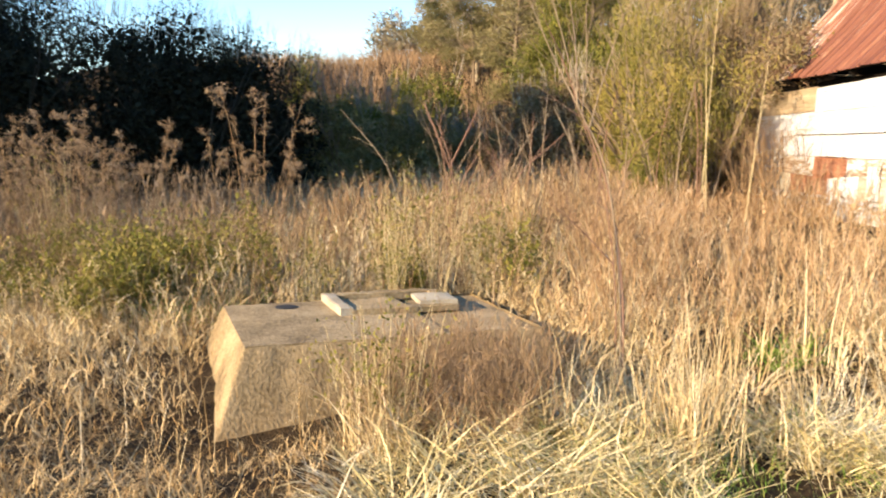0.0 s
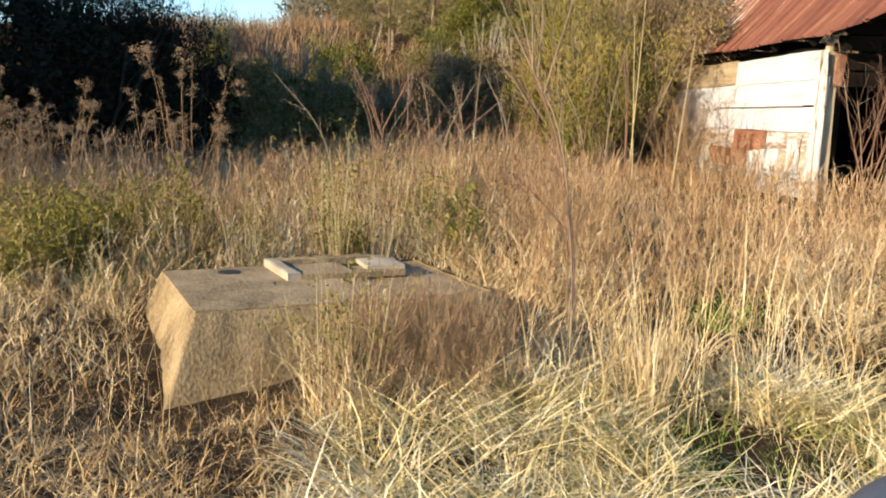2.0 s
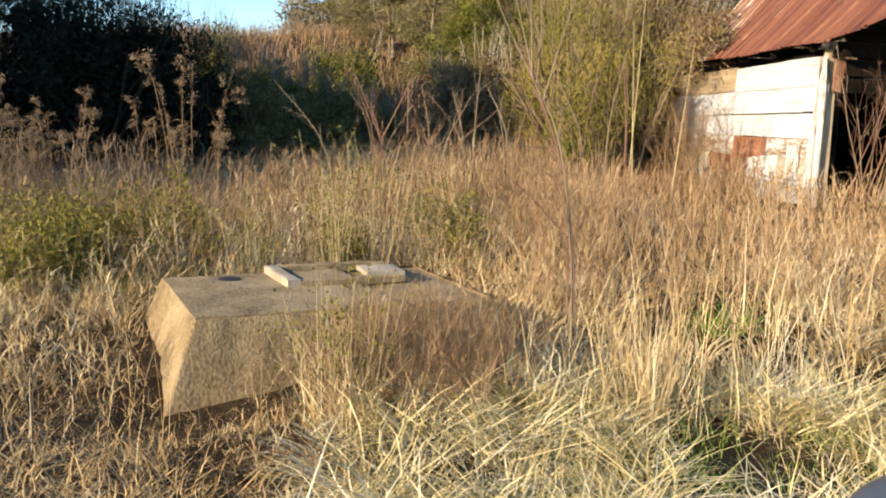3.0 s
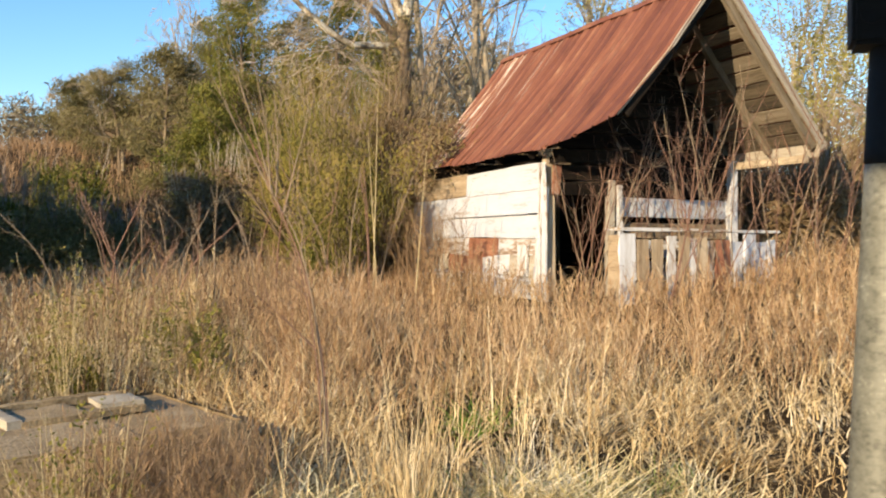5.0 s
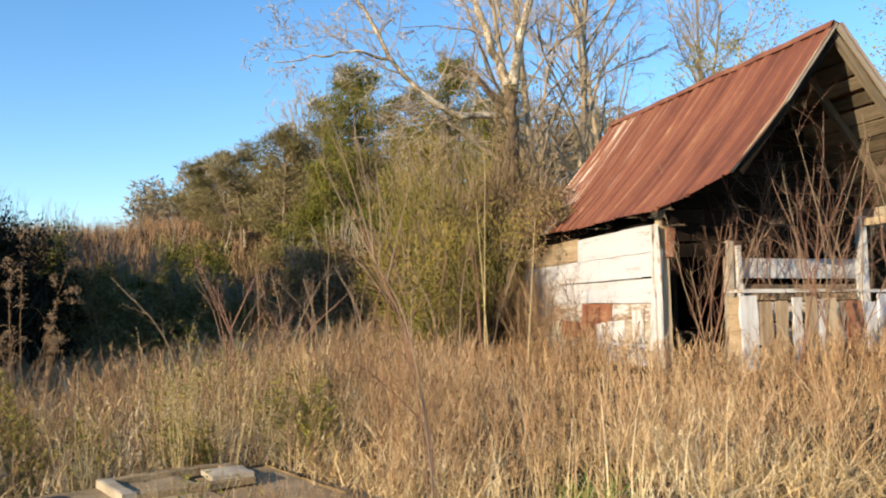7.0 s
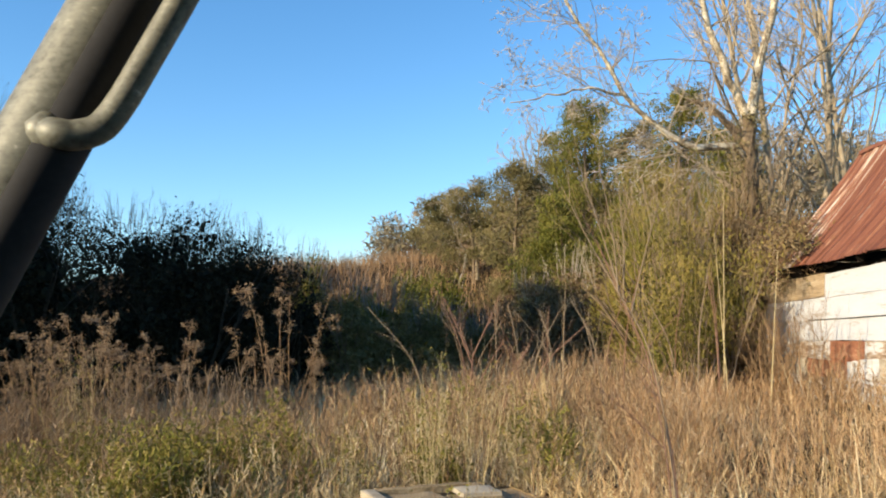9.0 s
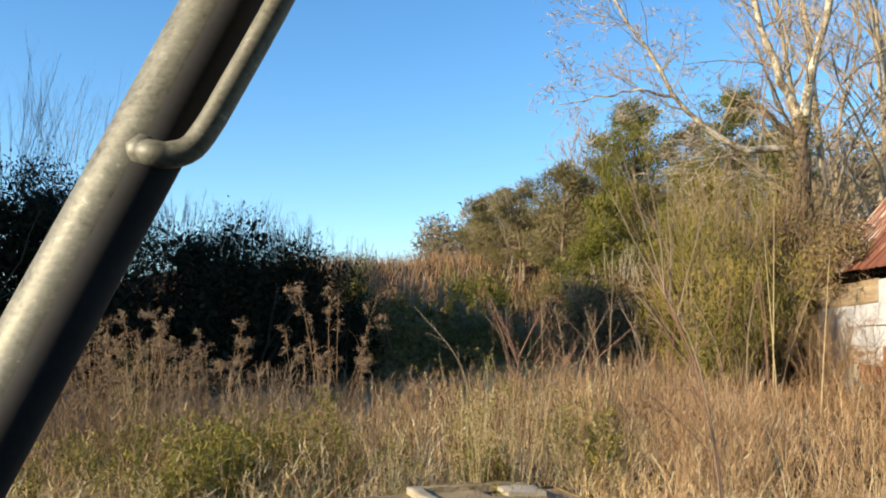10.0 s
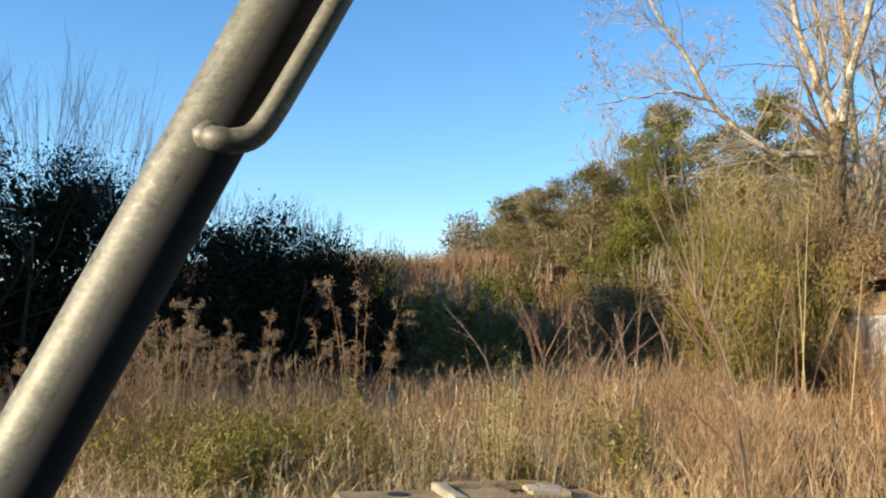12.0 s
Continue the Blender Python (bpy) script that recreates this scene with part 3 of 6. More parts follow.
    for z, h, m in ((1.47, 0.28, M_WHITE2), (1.13, 0.22, M_BAREWOOD), (0.85, 0.26, M_WHITE), (0.52, 0.28, M_WHITE), (0.2, 0.28, M_BAREWOOD)):
        beam("front_board", (1.2, -0.03, z), (3.2, -0.03, z - 0.03), 0.025, h, m, barn, rng)
    # feed bin standing before the boarding
    fb = anchor("feed_bin", BX, BY, BZ, BTURN)
    tagged(fb, "old wooden feed bin with peeling white slats before the barn", "feed bin")
    beam("top_board", (0.62, -0.72, 1.14), (3.34, -0.78, 1.09), 0.42, 0.04, M_WHITE, fb, rng)
    for x, w, m in ((0.72, 0.22, M_WHITE), (0.98, 0.2, M_BAREWOOD), (1.22, 0.2, M_BAREWOOD), (1.46, 0.12, M_WHITE), (1.66, 0.2, M_BAREWOOD), (1.83, 0.09, M_WHITE), (2.0, 0.2, M_BAREWOOD), (2.14, 0.09, M_WHITE),
                    (2.36, 0.26, M_RUSTBOARD), (2.62, 0.2, M_WHITE2), (2.84, 0.22, M_WHITE2), (3.06, 0.2, M_WHITE2), (3.24, 0.15, M_WHITE2)):
        ob = part("slat", plank(1.12 + rng.uniform(-0.14, 0.05), w + rng.uniform(-0.02, 0.03), 0.024, rng, 0.018), m, fb)
        lay(ob, x, -0.92 + rng.uniform(-0.01, 0.02), 0.49 + rng.uniform(-0.03, 0.02), 90, rng.uniform(-2, 2), -90)
    for x in (0.66, 3.3):
        beam("side_board", (x, -0.9, 0.5), (x, -0.55, 0.5), 0.025, 1.1, M_BAREWOOD, fb, rng)


build_barn()


# ---------------------------------------------------------------- concrete tank
TX, TY, TZ, TTURN = -1.81, 6.57, 0.56, 24.5


def build_tank():
    rng = np.random.default_rng(8)
    tank = anchor("concrete_tank", TX, TY, TZ, TTURN)
    tank.matrix_basis = pose(TX, TY, TZ, 0.0, -1.2, TTURN)
    tagged(tank, "weathered concrete tank half buried in dead grass", "septic tank")
    s = Soup()
    nx, nz = 90, 34
    W, D, H, nd = 2.50, 1.80, 1.3, 50
    ring = [(W * i / nx, 0.0) for i in range(nx)] + [(W, D * i / nd) for i in range(nd)] + [(W - W * i / nx, D) for i in range(nx)] + [(0.0, D - D * i / nd) for i in range(nd)]
    ring = np.array(ring)
    rows = []
    for k in range(nz + 1):
        f = k / nz
        grow_ = 0.51 * f
        r = np.empty((len(ring), 3))
        r[:, 0] = ring[:, 0] + (ring[:, 0] / W - 0.5) * 2 * grow_
        r[:, 1] = ring[:, 1] + (ring[:, 1] / D - 0.5) * 2 * grow_ * 0.8
        r[:, 2] = -H * f
        rows.append(r)
    v = np.array(rows)
    for k in range(nz + 1):
        for i in range(len(ring)):
            p = v[k, i]
            a = noise.noise(Vector((p[0] * 5, p[1] * 5, p[2] * 5))) * 0.012 + noise.noise(Vector((p[0] * 17, p[1] * 17, p[2] * 17))) * 0.005
            chip = max(0.0, noise.noise(Vector((p[0] * 3 + 9, p[1] * 3, p[2] * 4))) - 0.35) * 0.05 + max(0.0, noise.noise(Vector((p[0] * 21, p[1] * 21, p[2] * 21 + 4))) - 0.42) * 0.05
            out = np.array([ring[i, 0] / W - 0.5, ring[i, 1] / D - 0.5, 0])
            v[k, i] += unit(out) * (a - chip)
            if k == 1:
                v[k, i, :2] -= unit(out)[:2] * 0.006
            if k == 0:
                v[k, i, 2] -= abs(a) * 0.8 + 0.006
                v[k, i, :2] -= unit(out)[:2] * 0.015
    n = len(ring)
    i = np.arange(n)
    quads = [np.stack([k * n + i, (k + 1) * n + i, (k + 1) * n + (i + 1) % n, k * n + (i + 1) % n], -1) for k in range(nz)]
    s.add(v.reshape(-1, 3), np.concatenate(quads))
    part("body", s.mesh("body"), M_CONCRETE, tank)

    def slab(name, x0, x1, y0, y1, z0, z1, m, tilt=0.0, label=""):
        bm = box(x1 - x0, y1 - y0, z1 - z0)
        bmesh.ops.subdivide_edges(bm, edges=bm.edges[:], cuts=5, use_grid_fill=True)
        for w in bm.verts:
            w.co += Vector([noise.noise(w.co * 6 + Vector((x0 * 5, k, y0))) * 0.008 for k in (1, 2, 3)])
            h = max(abs(w.co.x) / (x1 - x0), abs(w.co.y) / (y1 - y0)) * 2
            if h > 0.97 and w.co.z > 0:
                w.co.z -= 0.008
        ob = part(name, bm, m, tank, label)
        lay(ob, (x0 + x1) / 2, (y0 + y1) / 2, (z0 + z1) / 2, 0, 0, tilt)
        return ob

    slab("cover_slab", 0.0, 1.66, 0.005, 1.80, -0.10, 0.0, M_CONCRETE)
    slab("cover_slab", 1.70, 2.50, 0.03, 1.78, -0.12, -0.022, M_CONCRETE, -1.5)
    # raised access hatch: a low curb with a broken lid
    slab("hatch_curb", 0.94, 1.06, 0.93, 1.76, 0.0, 0.075, M_CONCRETE2, 1)
    slab("hatch_curb", 1.06, 2.06, 0.92, 1.02, 0.0, 0.06, M_CONCRETE, 0)
    slab("hatch_curb", 1.06, 2.04, 1.65, 1.75, 0.0, 0.075, M_CONCRETE, 0)
    slab("hatch_curb", 1.98, 2.10, 1.03, 1.72, 0.0, 0.07, M_CONCRETE, -1)
    slab("lid_piece", 1.10, 1.62, 1.06, 1.62, 0.0, 0.035, M_CONCRETE, 3)
    slab("lid_piece", 1.72, 2.08, 0.97, 1.38, 0.05, 0.10, M_CONCRETE2, -5, "pale broken piece of the lid")
    # Flat black disc put in for the dark inside of an open hole.
    bm = bmesh.new()
    bmesh.ops.create_cone(bm, cap_ends=True, segments=20, radius1=0.11, radius2=0.10, depth=0.02)
    ob = part("pipe_hole", bm, M_BLACK, tank, "black disc standing in for a dark round hole in the cover")
    lay(ob, 0.55, 1.50, 0.001)


build_tank()


# ---------------------------------------------------------------- vehicle the view is taken from
def build_vehicle():
    rng = np.random.default_rng(2)
    car = anchor("utility_vehicle", 0.0, 0.2, 0.0)
    tagged(car, "open utility vehicle with galvanised pipe frame and grab handle", "vehicle")
    o = np.array([0.0, 0.2, 0.0])
    low, high = np.array(PILLAR_LOW), np.array(PILLAR_HIGH)
    axis = unit(high - low)
    bottom = low - axis * ((low[2] - 0.90) / axis[2])
    top = high + axis * ((2.80 - high[2]) / axis[2])
    part("front_pillar", pipe(np.linspace(bottom, top, 40) - o, PILLAR_R, 28), M_PIPE, car)
    # Black strip added along the pillar in place of shade on its right side.
    sight = unit((low + high) / 2 - np.array([-0.03, -0.25, 2.03]))
    across = unit(np.cross(sight, axis))
    part("pillar_seal", pipe(np.linspace(bottom, top, 40) - o + across * 0.017 - np.cross(axis, across) * 0.022, 0.034, 24), M_BLACK, car, "black strip standing in for the pillar's shaded side")
    hp = smooth_line(HANDLE, 40)
    handle = part("grab_handle", pipe(hp - o, 0.0165, 18), M_PIPE, car)
    for e in (hp[0], hp[-1]):
        bm = bmesh.new()
        bmesh.ops.create_uvsphere(bm, u_segments=16, v_segments=10, radius=0.022)
        for w in bm.verts:
            w.co = w.co * (1 + 0.12 * noise.noise(w.co * 90)) + Vector(e - o)
        for f in bm.faces:
            f.smooth = True
        part("weld_bead", bm, M_PIPE, handle)
    pl, ph = np.array(POST_LOW), np.array(POST_HIGH)
    ax = unit(ph - pl)
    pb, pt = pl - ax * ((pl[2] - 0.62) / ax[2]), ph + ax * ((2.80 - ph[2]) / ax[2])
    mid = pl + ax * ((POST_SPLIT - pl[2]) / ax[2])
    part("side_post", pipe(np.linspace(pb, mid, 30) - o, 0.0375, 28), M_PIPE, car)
    # Upper post coloured black as canopy shade, lower end cut like the shadow's edge.
    shaded_top = pipe(np.linspace(mid - ax * 0.004, pt, 30) - o, 0.0385, 28)
    for w in list(shaded_top.vertices)[:28]:
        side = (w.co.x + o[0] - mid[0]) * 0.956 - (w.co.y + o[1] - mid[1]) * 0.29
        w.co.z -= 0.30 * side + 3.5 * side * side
    part("post_sleeve", shaded_top, M_BLACK, car, "upper post coloured black for the canopy's shade")
    hinge = part("clamp_block", box(0.042, 0.07, 0.068, 0.005), M_BLACK, car)
    hinge.matrix_basis = Matrix.Translation(Vector(BRACKET) - Vector(o)) @ pose(0, 0, 0, 0, 0, -35)
    bm = bmesh.new()
    bmesh.ops.create_cone(bm, cap_ends=True, segments=18, radius1=0.012, radius2=0.012, depth=0.076)
    for w in bm.verts:
        w.co = Vector((w.co.x, w.co.z, w.co.y))
    hole = part("bolt", bm, M_BLACK, hinge)
    up = part("clamp_plate", box(0.12, 0.08, 0.16, 0.015), M_BLACK, car)
    up.matrix_basis = Matrix.Translation(Vector(CLAMP) - Vector(o)) @ pose(0, 0, 0, 0, 18, -35)
    part("roof_rail", pipe(np.linspace(top + axis * 0.0, pt, 12) - o, 0.03, 20), M_PIPE, car)
    back = np.array([[-0.7, -1.1, 0.62], [-0.7, -1.1, 2.80]]), np.array([[0.7, -1.1, 0.62], [0.7, -1.1, 2.80]])
    for b in back:
        part("rear_post", pipe(np.linspace(b[0], b[1], 8) - o, 0.03, 16), M_PIPE, car)
    part("roof_rail", pipe(np.linspace(top, back[0][1], 8) - o, 0.03, 16), M_PIPE, car)
    part("roof_rail", pipe(np.linspace(pt, back[1][1], 8) - o, 0.03, 16), M_PIPE, car)
    rail = np.array([[bottom[0], -1.1, 0.90], [bottom[0], 1.3, 0.90]])
    part("side_rail", pipe(np.linspace(rail[0], rail[1], 8) - o, 0.035, 16), M_PIPE, car)
    for y in (-0.9, 0.5):
        part("rail_bracket", pipe(np.linspace((bottom[0], y, 0.90), (-0.8, y, 0.58), 4) - o, 0.025, 12), M_PIPE, car)
    # Unseen black bench and panels added to keep light off the pillar.
    part("seat_back", box(1.5, 0.14, 0.75, 0.05, 0.0, -0.95, 1.2), M_BLACK, car, "black bench back, unseen, added to darken the cab")
    part("seat", box(1.5, 0.6, 0.2, 0.05, 0.0, -0.65, 0.76), M_BLACK, car, "black bench, unseen, added to darken the cab")
    part("side_panel", box(0.04, 1.7, 2.1, 0.01, 1.02, -0.55, 1.72), M_BLACK, car)
    part("rear_panel", box(1.6, 0.04, 2.1, 0.01, 0.0, -1.36, 1.72), M_BLACK, car)
    canopy = box(CANOPY[1] - CANOPY[0], CANOPY[2], 0.05, 0.02, (CANOPY[0] + CANOPY[1]) / 2, CANOPY[3], 2.83)
    part("canopy", canopy, M_CANVAS, car, "dark roof panel over the frame")
    part("nose", box(1.5, 1.1, 0.35, 0.10, 0.0, 1.25, 0.70), M_FENDER, car, "blue-grey front bodywork")
    part("deck", box(1.7, 2.3, 0.12, 0.03, 0.0, -0.35, 0.58), M_BLACK, car)
    for x in (-0.86, 0.86):
        for y in (-1.15, FENDER[1]):
            bm = bmesh.new()
            bmesh.ops.create_cone(bm, cap_ends=True, segments=28, radius1=0.30, radius2=0.30, depth=0.22)
            for w in bm.verts:
                w.co = Vector((w.co.z, w.co.x, w.co.y))
            bmesh.ops.bevel(bm, geom=[e for e in bm.edges if e.calc_face_angle(0) > 1], offset=0.04, segments=3, affect="EDGES")
            ob = part("wheel", bm, M_BLACK, car)
            lay(ob, x, y, 0.30)
    bm = bmesh.new()
    bmesh.ops.create_uvsphere(bm, u_segments=40, v_segments=24, radius=1.0)
    for w in bm.verts:
        c = w.co
        p = [math.copysign(abs(a) ** 0.85, a) for a in c]
        w.co = Vector((p[0] * 0.34, p[1] * 0.22, p[2] * 0.19))
    for f in bm.faces:
        f.smooth = True
    part("fender_skirt", box(FENDER[0] - 0.55, 0.3, FENDER[2] - 0.45, 0.05, (FENDER[0] + 0.65) / 2, FENDER[1], (FENDER[2] + 0.55) / 2), M_FENDER, car)
    ob = part("front_fender", bm, M_FENDER, car, "blue-grey rounded fender")
    lay(ob, *FENDER)


PILLAR_LOW, PILLAR_HIGH, PILLAR_R = (-0.620, 0.736, 2.139), (-0.485, 0.803, 2.474), 0.048
HANDLE = [(-0.549, 0.729, 2.258), (-0.531, 0.716, 2.253), (-0.515, 0.724, 2.252), (-0.492, 0.735, 2.262), (-0.473, 0.743, 2.292), (-0.452, 0.752, 2.338), (-0.425, 0.763, 2.398), (-0.398, 0.773, 2.459), (-0.367, 0.783, 2.529), (-0.348, 0.789, 2.572), (-0.355, 0.808, 2.613), (-0.406, 0.833, 2.641)]
CANOPY = (-0.83, 1.1, 2.6, -0.3)
POST_LOW, POST_HIGH, POST_SPLIT, BRACKET, CLAMP = (0.827, 1.008, 1.828), (0.848, 0.990, 2.440), 2.163, (0.806, 1.011, 2.337), (0.886, 0.956, 2.458)
FENDER = (1.10, 1.390, 1.258)
build_vehicle()


# ---------------------------------------------------------------- vegetation helpers
def local_tank(x, y):
    c, s_ = math.cos(radians(TTURN)), math.sin(radians(TTURN))
    dx, dy = x - TX, y - TY
    return dx * c + dy * s_, -dx * s_ + dy * c


def keep_clear(x, y, margin=0.0):
    """True where plants may stand: outside the tank, the barn, the bin and the vehicle."""
    a, b = local_tank(x, y)
    tank = (a > -0.24 - margin) & (a < 2.78 + margin) & (b > -0.2 - margin) & (b < 2.12 + margin)
    c, s_ = math.cos(radians(BTURN)), math.sin(radians(BTURN))
    dx, dy = x - BX, y - BY
    p, q = dx * c + dy * s_, -dx * s_ + dy * c
    barn = (p > -0.12) & (p < 3.5) & (q > -0.02) & (q < 5.6)
    bin_ = (p > 0.55) & (p < 3.4) & (q > -0.95) & (q < 0.1)
    car = (np.abs(x) < 1.3) & (y < 2.1) & (y > -1.5)
    return ~(tank | barn | bin_ | car)


def bumpy(x, y, scale, seed=0.0):
    """Smooth pseudo-random field in 0..1."""
    return 0.5 + 0.25 * (np.sin(x * scale + seed) * np.cos(y * scale * 1.3 + seed * 2.1) + np.sin((x * 0.7 + y) * scale * 2.1 + seed * 3.7) * np.cos((y * 0.6 - x) * scale * 1.7 - seed))


def in_view(rng, n, y0, y1, power=1.0, left=-0.78, right=0.95):
    """Places in the wedge of field that lies before the vehicle."""
    y = y0 + (y1 - y0) * rng.random(n) ** power
    x = y * rng.uniform(left, right, n)
    return x, y


def grass_height(x, y):
    """How tall the grass stands: trodden by the vehicle and before the tank, waist high over the field, lower by the barn."""
    a, b = local_tank(x, y)
    h = 0.30 + 0.42 * step01((y - 6.0) / 4.0)
    h = h + 0.30 * step01((x - 0.3) / 0.9) * step01((7.5 - y) / 2.0) * step01((y - 3.2) / 1.5)
    h = h * (1 - 0.62 * step01((x - 1.5) / 2.0) * step01((y - 8.5) / 2.0))
    before = step01((0.25 - b) / 0.3) * step01((b + 2.4) / 0.8) * step01((a + 1.2) / 0.6) * step01((2.3 - a) / 0.5)
    h = h * (1 - 0.5 * before)
    return h * (0.5 + 1.0 * bumpy(x, y, 1.3, 3.0))


def grass(name, label, material, seed, x, y, h, w, lean, curl, clump=0.12, per=7, levels=4, category="grass"):
    """A stand of grass: tufts of blades that share a lean."""
    rng = np.random.default_rng(seed)
    ok = keep_clear(x, y)
    x, y, h = x[ok], y[ok], h[ok]
    n = len(x)
    dx, dy = rng.normal(0, clump, n * per), rng.normal(0, clump, n * per)
    head = np.arctan2(dy, dx) + rng.normal(0, 0.8, n * per)
    wind = np.repeat(rng.random(n) < 0.35, per)
    head = np.where(wind, np.repeat(rng.uniform(0, 6.28, n), per) + rng.normal(0, 0.5, n * per), head)
    bx = np.repeat(x, per) + dx
    by = np.repeat(y, per) + dy
    hh = np.repeat(h, per) * rng.uniform(0.55, 1.25, n * per)
    ok = keep_clear(bx, by)
    bx, by, hh, head = bx[ok], by[ok], hh[ok], head[ok]
    m = len(bx)
    base = np.stack([bx, by, ground_z(bx, by) - 0.03], -1)
    s = Soup()
    dist = np.hypot(bx, by)
    width = w * rng.uniform(0.6, 1.4, m) * np.clip(dist / 7.0, 0.7, 2.6)
    blades(s, rng, base, hh, width, head, np.abs(rng.normal(lean, lean * 0.7, m)), np.abs(rng.normal(curl, curl * 0.6, m)), levels)
    return tagged(part(name, s.mesh(name), material), label, category, kind="stuff")


def tussocks(name, label, material, seed, x, y, per, length, width, spread=0.07, upright=0.25, sweep=None):
    """Separate fountains of bent blades, with bare gaps between them."""
    rng = np.random.default_rng(seed)
    ok = keep_clear(x, y, -0.05)
    x, y = x[ok], y[ok]
    n = len(x)
    size = rng.uniform(0.55, 1.3, n)
    off = rng.normal(0, 1, (n, per, 2))
    rr = np.minimum(np.hypot(off[..., 0], off[..., 1]), 2.2)
    head = np.arctan2(off[..., 1], off[..., 0]) + rng.normal(0, 0.35, (n, per))
    if sweep is not None:
        head = np.where(rng.random((n, per)) < 0.55, sweep + rng.normal(0, 0.6, (n, per)), head)
    bx, by = x[:, None] + off[..., 0] * spread * size[:, None], y[:, None] + off[..., 1] * spread * size[:, None]
    ln = length * size[:, None] * rng.uniform(0.5, 1.15, (n, per))
    lean = upright + 0.35 * rr + rng.normal(0, 0.12, (n, per))
    curl = rng.uniform(0.3, 1.9, (n, per))
    m = n * per
    base = np.stack([bx.ravel(), by.ravel(), ground_z(bx.ravel(), by.ravel()) - 0.03], -1)
    far = np.clip(np.hypot(bx, by).ravel() / 7.0, 0.75, 2.0)
    s = Soup()
    blades(s, rng, base, ln.ravel(), width * far * rng.uniform(0.6, 1.35, m), head.ravel(), np.abs(lean.ravel()), curl.ravel(), 5)
    return tagged(part(name, s.mesh(name), material), label, "grass", kind="stuff")


def crown(rng, centre, size, count, spray, leaf, width, hollow=0.55, lumps=16, along_up=0.3, squash=1.0):
    """Leaves gathered in lumps over an uneven crown."""
    s = Soup()
    d = unit(rng.normal(0, 1, (lumps, 3)))
    c = d * rng.uniform(0.35, 0.95, (lumps, 1)) * np.array(size)
    r = rng.uniform(0.22, 0.48, lumps) * (sum(size) / 3)
    per = count // lumps
    for k in range(lumps):
        v = unit(rng.normal(0, 1, (per, 3)))
        rad = r[k] * (hollow + (1 - hollow) * rng.random((per, 1)) ** 0.6) * (0.75 + 0.5 * rng.random((per, 1)))
        p = c[k] + v * rad * np.array([1, 1, squash]) + np.array(centre)
        keep = p[:, 2] > 0.05
        leaves(s, rng, p[keep], leaf, width, v[keep] * spray + np.array([0, 0, along_up]), 0.8)
    return s


# ---------------------------------------------------------------- hedge of dark evergreen bushes
def build_bush(name, label, x, y, height, radius, seed, leaf_mat, twig_mat, count=7000, leaf=0.11, width=0.05, shoots=40, group="", category="bush", shoot_len=0.9):
    rng = np.random.default_rng(seed)
    z = float(ground_z(x, y))
    b = tagged(anchor(name, x, y, z - 0.05), label, category, group)
    spec = [(6, 0.10, 5, 0.6, 0.5, 0.05), (5, 0.15, 5, 0.5, 0.6, 0.05), (4, 0.2, 0, 0.5, 0.6, 0.05)]
    stems = {}
    for k in range(5):
        a = rng.uniform(0, 6.28)
        grow(rng, (0.12 * math.cos(a), 0.12 * math.sin(a), 0), (0.35 * math.cos(a), 0.35 * math.sin(a), 1), height * 0.62, 0.035 + 0.008 * height, spec, 0, stems)
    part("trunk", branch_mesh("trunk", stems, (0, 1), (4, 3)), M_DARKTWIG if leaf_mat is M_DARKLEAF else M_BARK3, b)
    s = crown(rng, (0, 0, height * 0.46), (radius, radius, height * 0.46), count, 0.8, leaf, width, lumps=26 if leaf_mat is M_CEDAR and shoots < 8 else 15, hollow=0.4, along_up=1.3 if name == "thicket_bush" else 0.3, squash=1.5 if name == "thicket_bush" else 1.0)
    if leaf_mat is M_DARKLEAF:
        s = crown(rng, (0, 0, height * 0.46), (radius, radius, height * 0.46), count, 0.6, leaf, width, lumps=40, hollow=0.45, along_up=0.7)
        if 5.9 < height < 9 and name == "evergreen_bush":
            high = crown(rng, (0, 0, height * 0.68), (radius * 0.95, radius * 0.95, height * 0.22), 4500, 0.5, leaf, width, lumps=24, hollow=0.1, along_up=0.8)
            for v, q in zip(high.v, high.q):
                s.v.append(v)
                s.q.append(q + s.count)
            s.count += high.count
    big = 1.5 if leaf_mat is M_DARKLEAF else 1.0
    core = crown(rng, (0, 0, height * 0.40), (radius * 0.66, radius * 0.66, height * 0.40), count // 3, 0.5, leaf * 1.9 * big, width * 2.2 * big, lumps=20, hollow=0.0)
    for v, q in zip(core.v, core.q):
        s.v.append(v)
        s.q.append(q + s.count)
    s.count += core.count
    part("crown", s.mesh("crown", False), leaf_mat, b)
    if shoots:
        rows = {}
        sp = [(4, 0.08, 4, 0.45, 0.45, 0.1), (3, 0.1, 0, 0.4, 0.5, 0.1)]
        for k in range(shoots):
            a, r = rng.uniform(0, 6.28), radius * math.sqrt(rng.random()) * 0.6
            h = height * (0.96 - 0.30 * (r / radius) ** 2) * rng.uniform(0.9, 1.0)
            grow(rng, (r * math.cos(a), r * math.sin(a), h - 0.4), (0.3 * math.cos(a), 0.3 * math.sin(a), 1), shoot_len * rng.uniform(0.5, 1.4), 0.009, sp, 0, rows)
        stuff(part("bare_growth", branch_mesh("bare_growth", rows, (0, 1), (3, 3)), twig_mat, b))
    return b


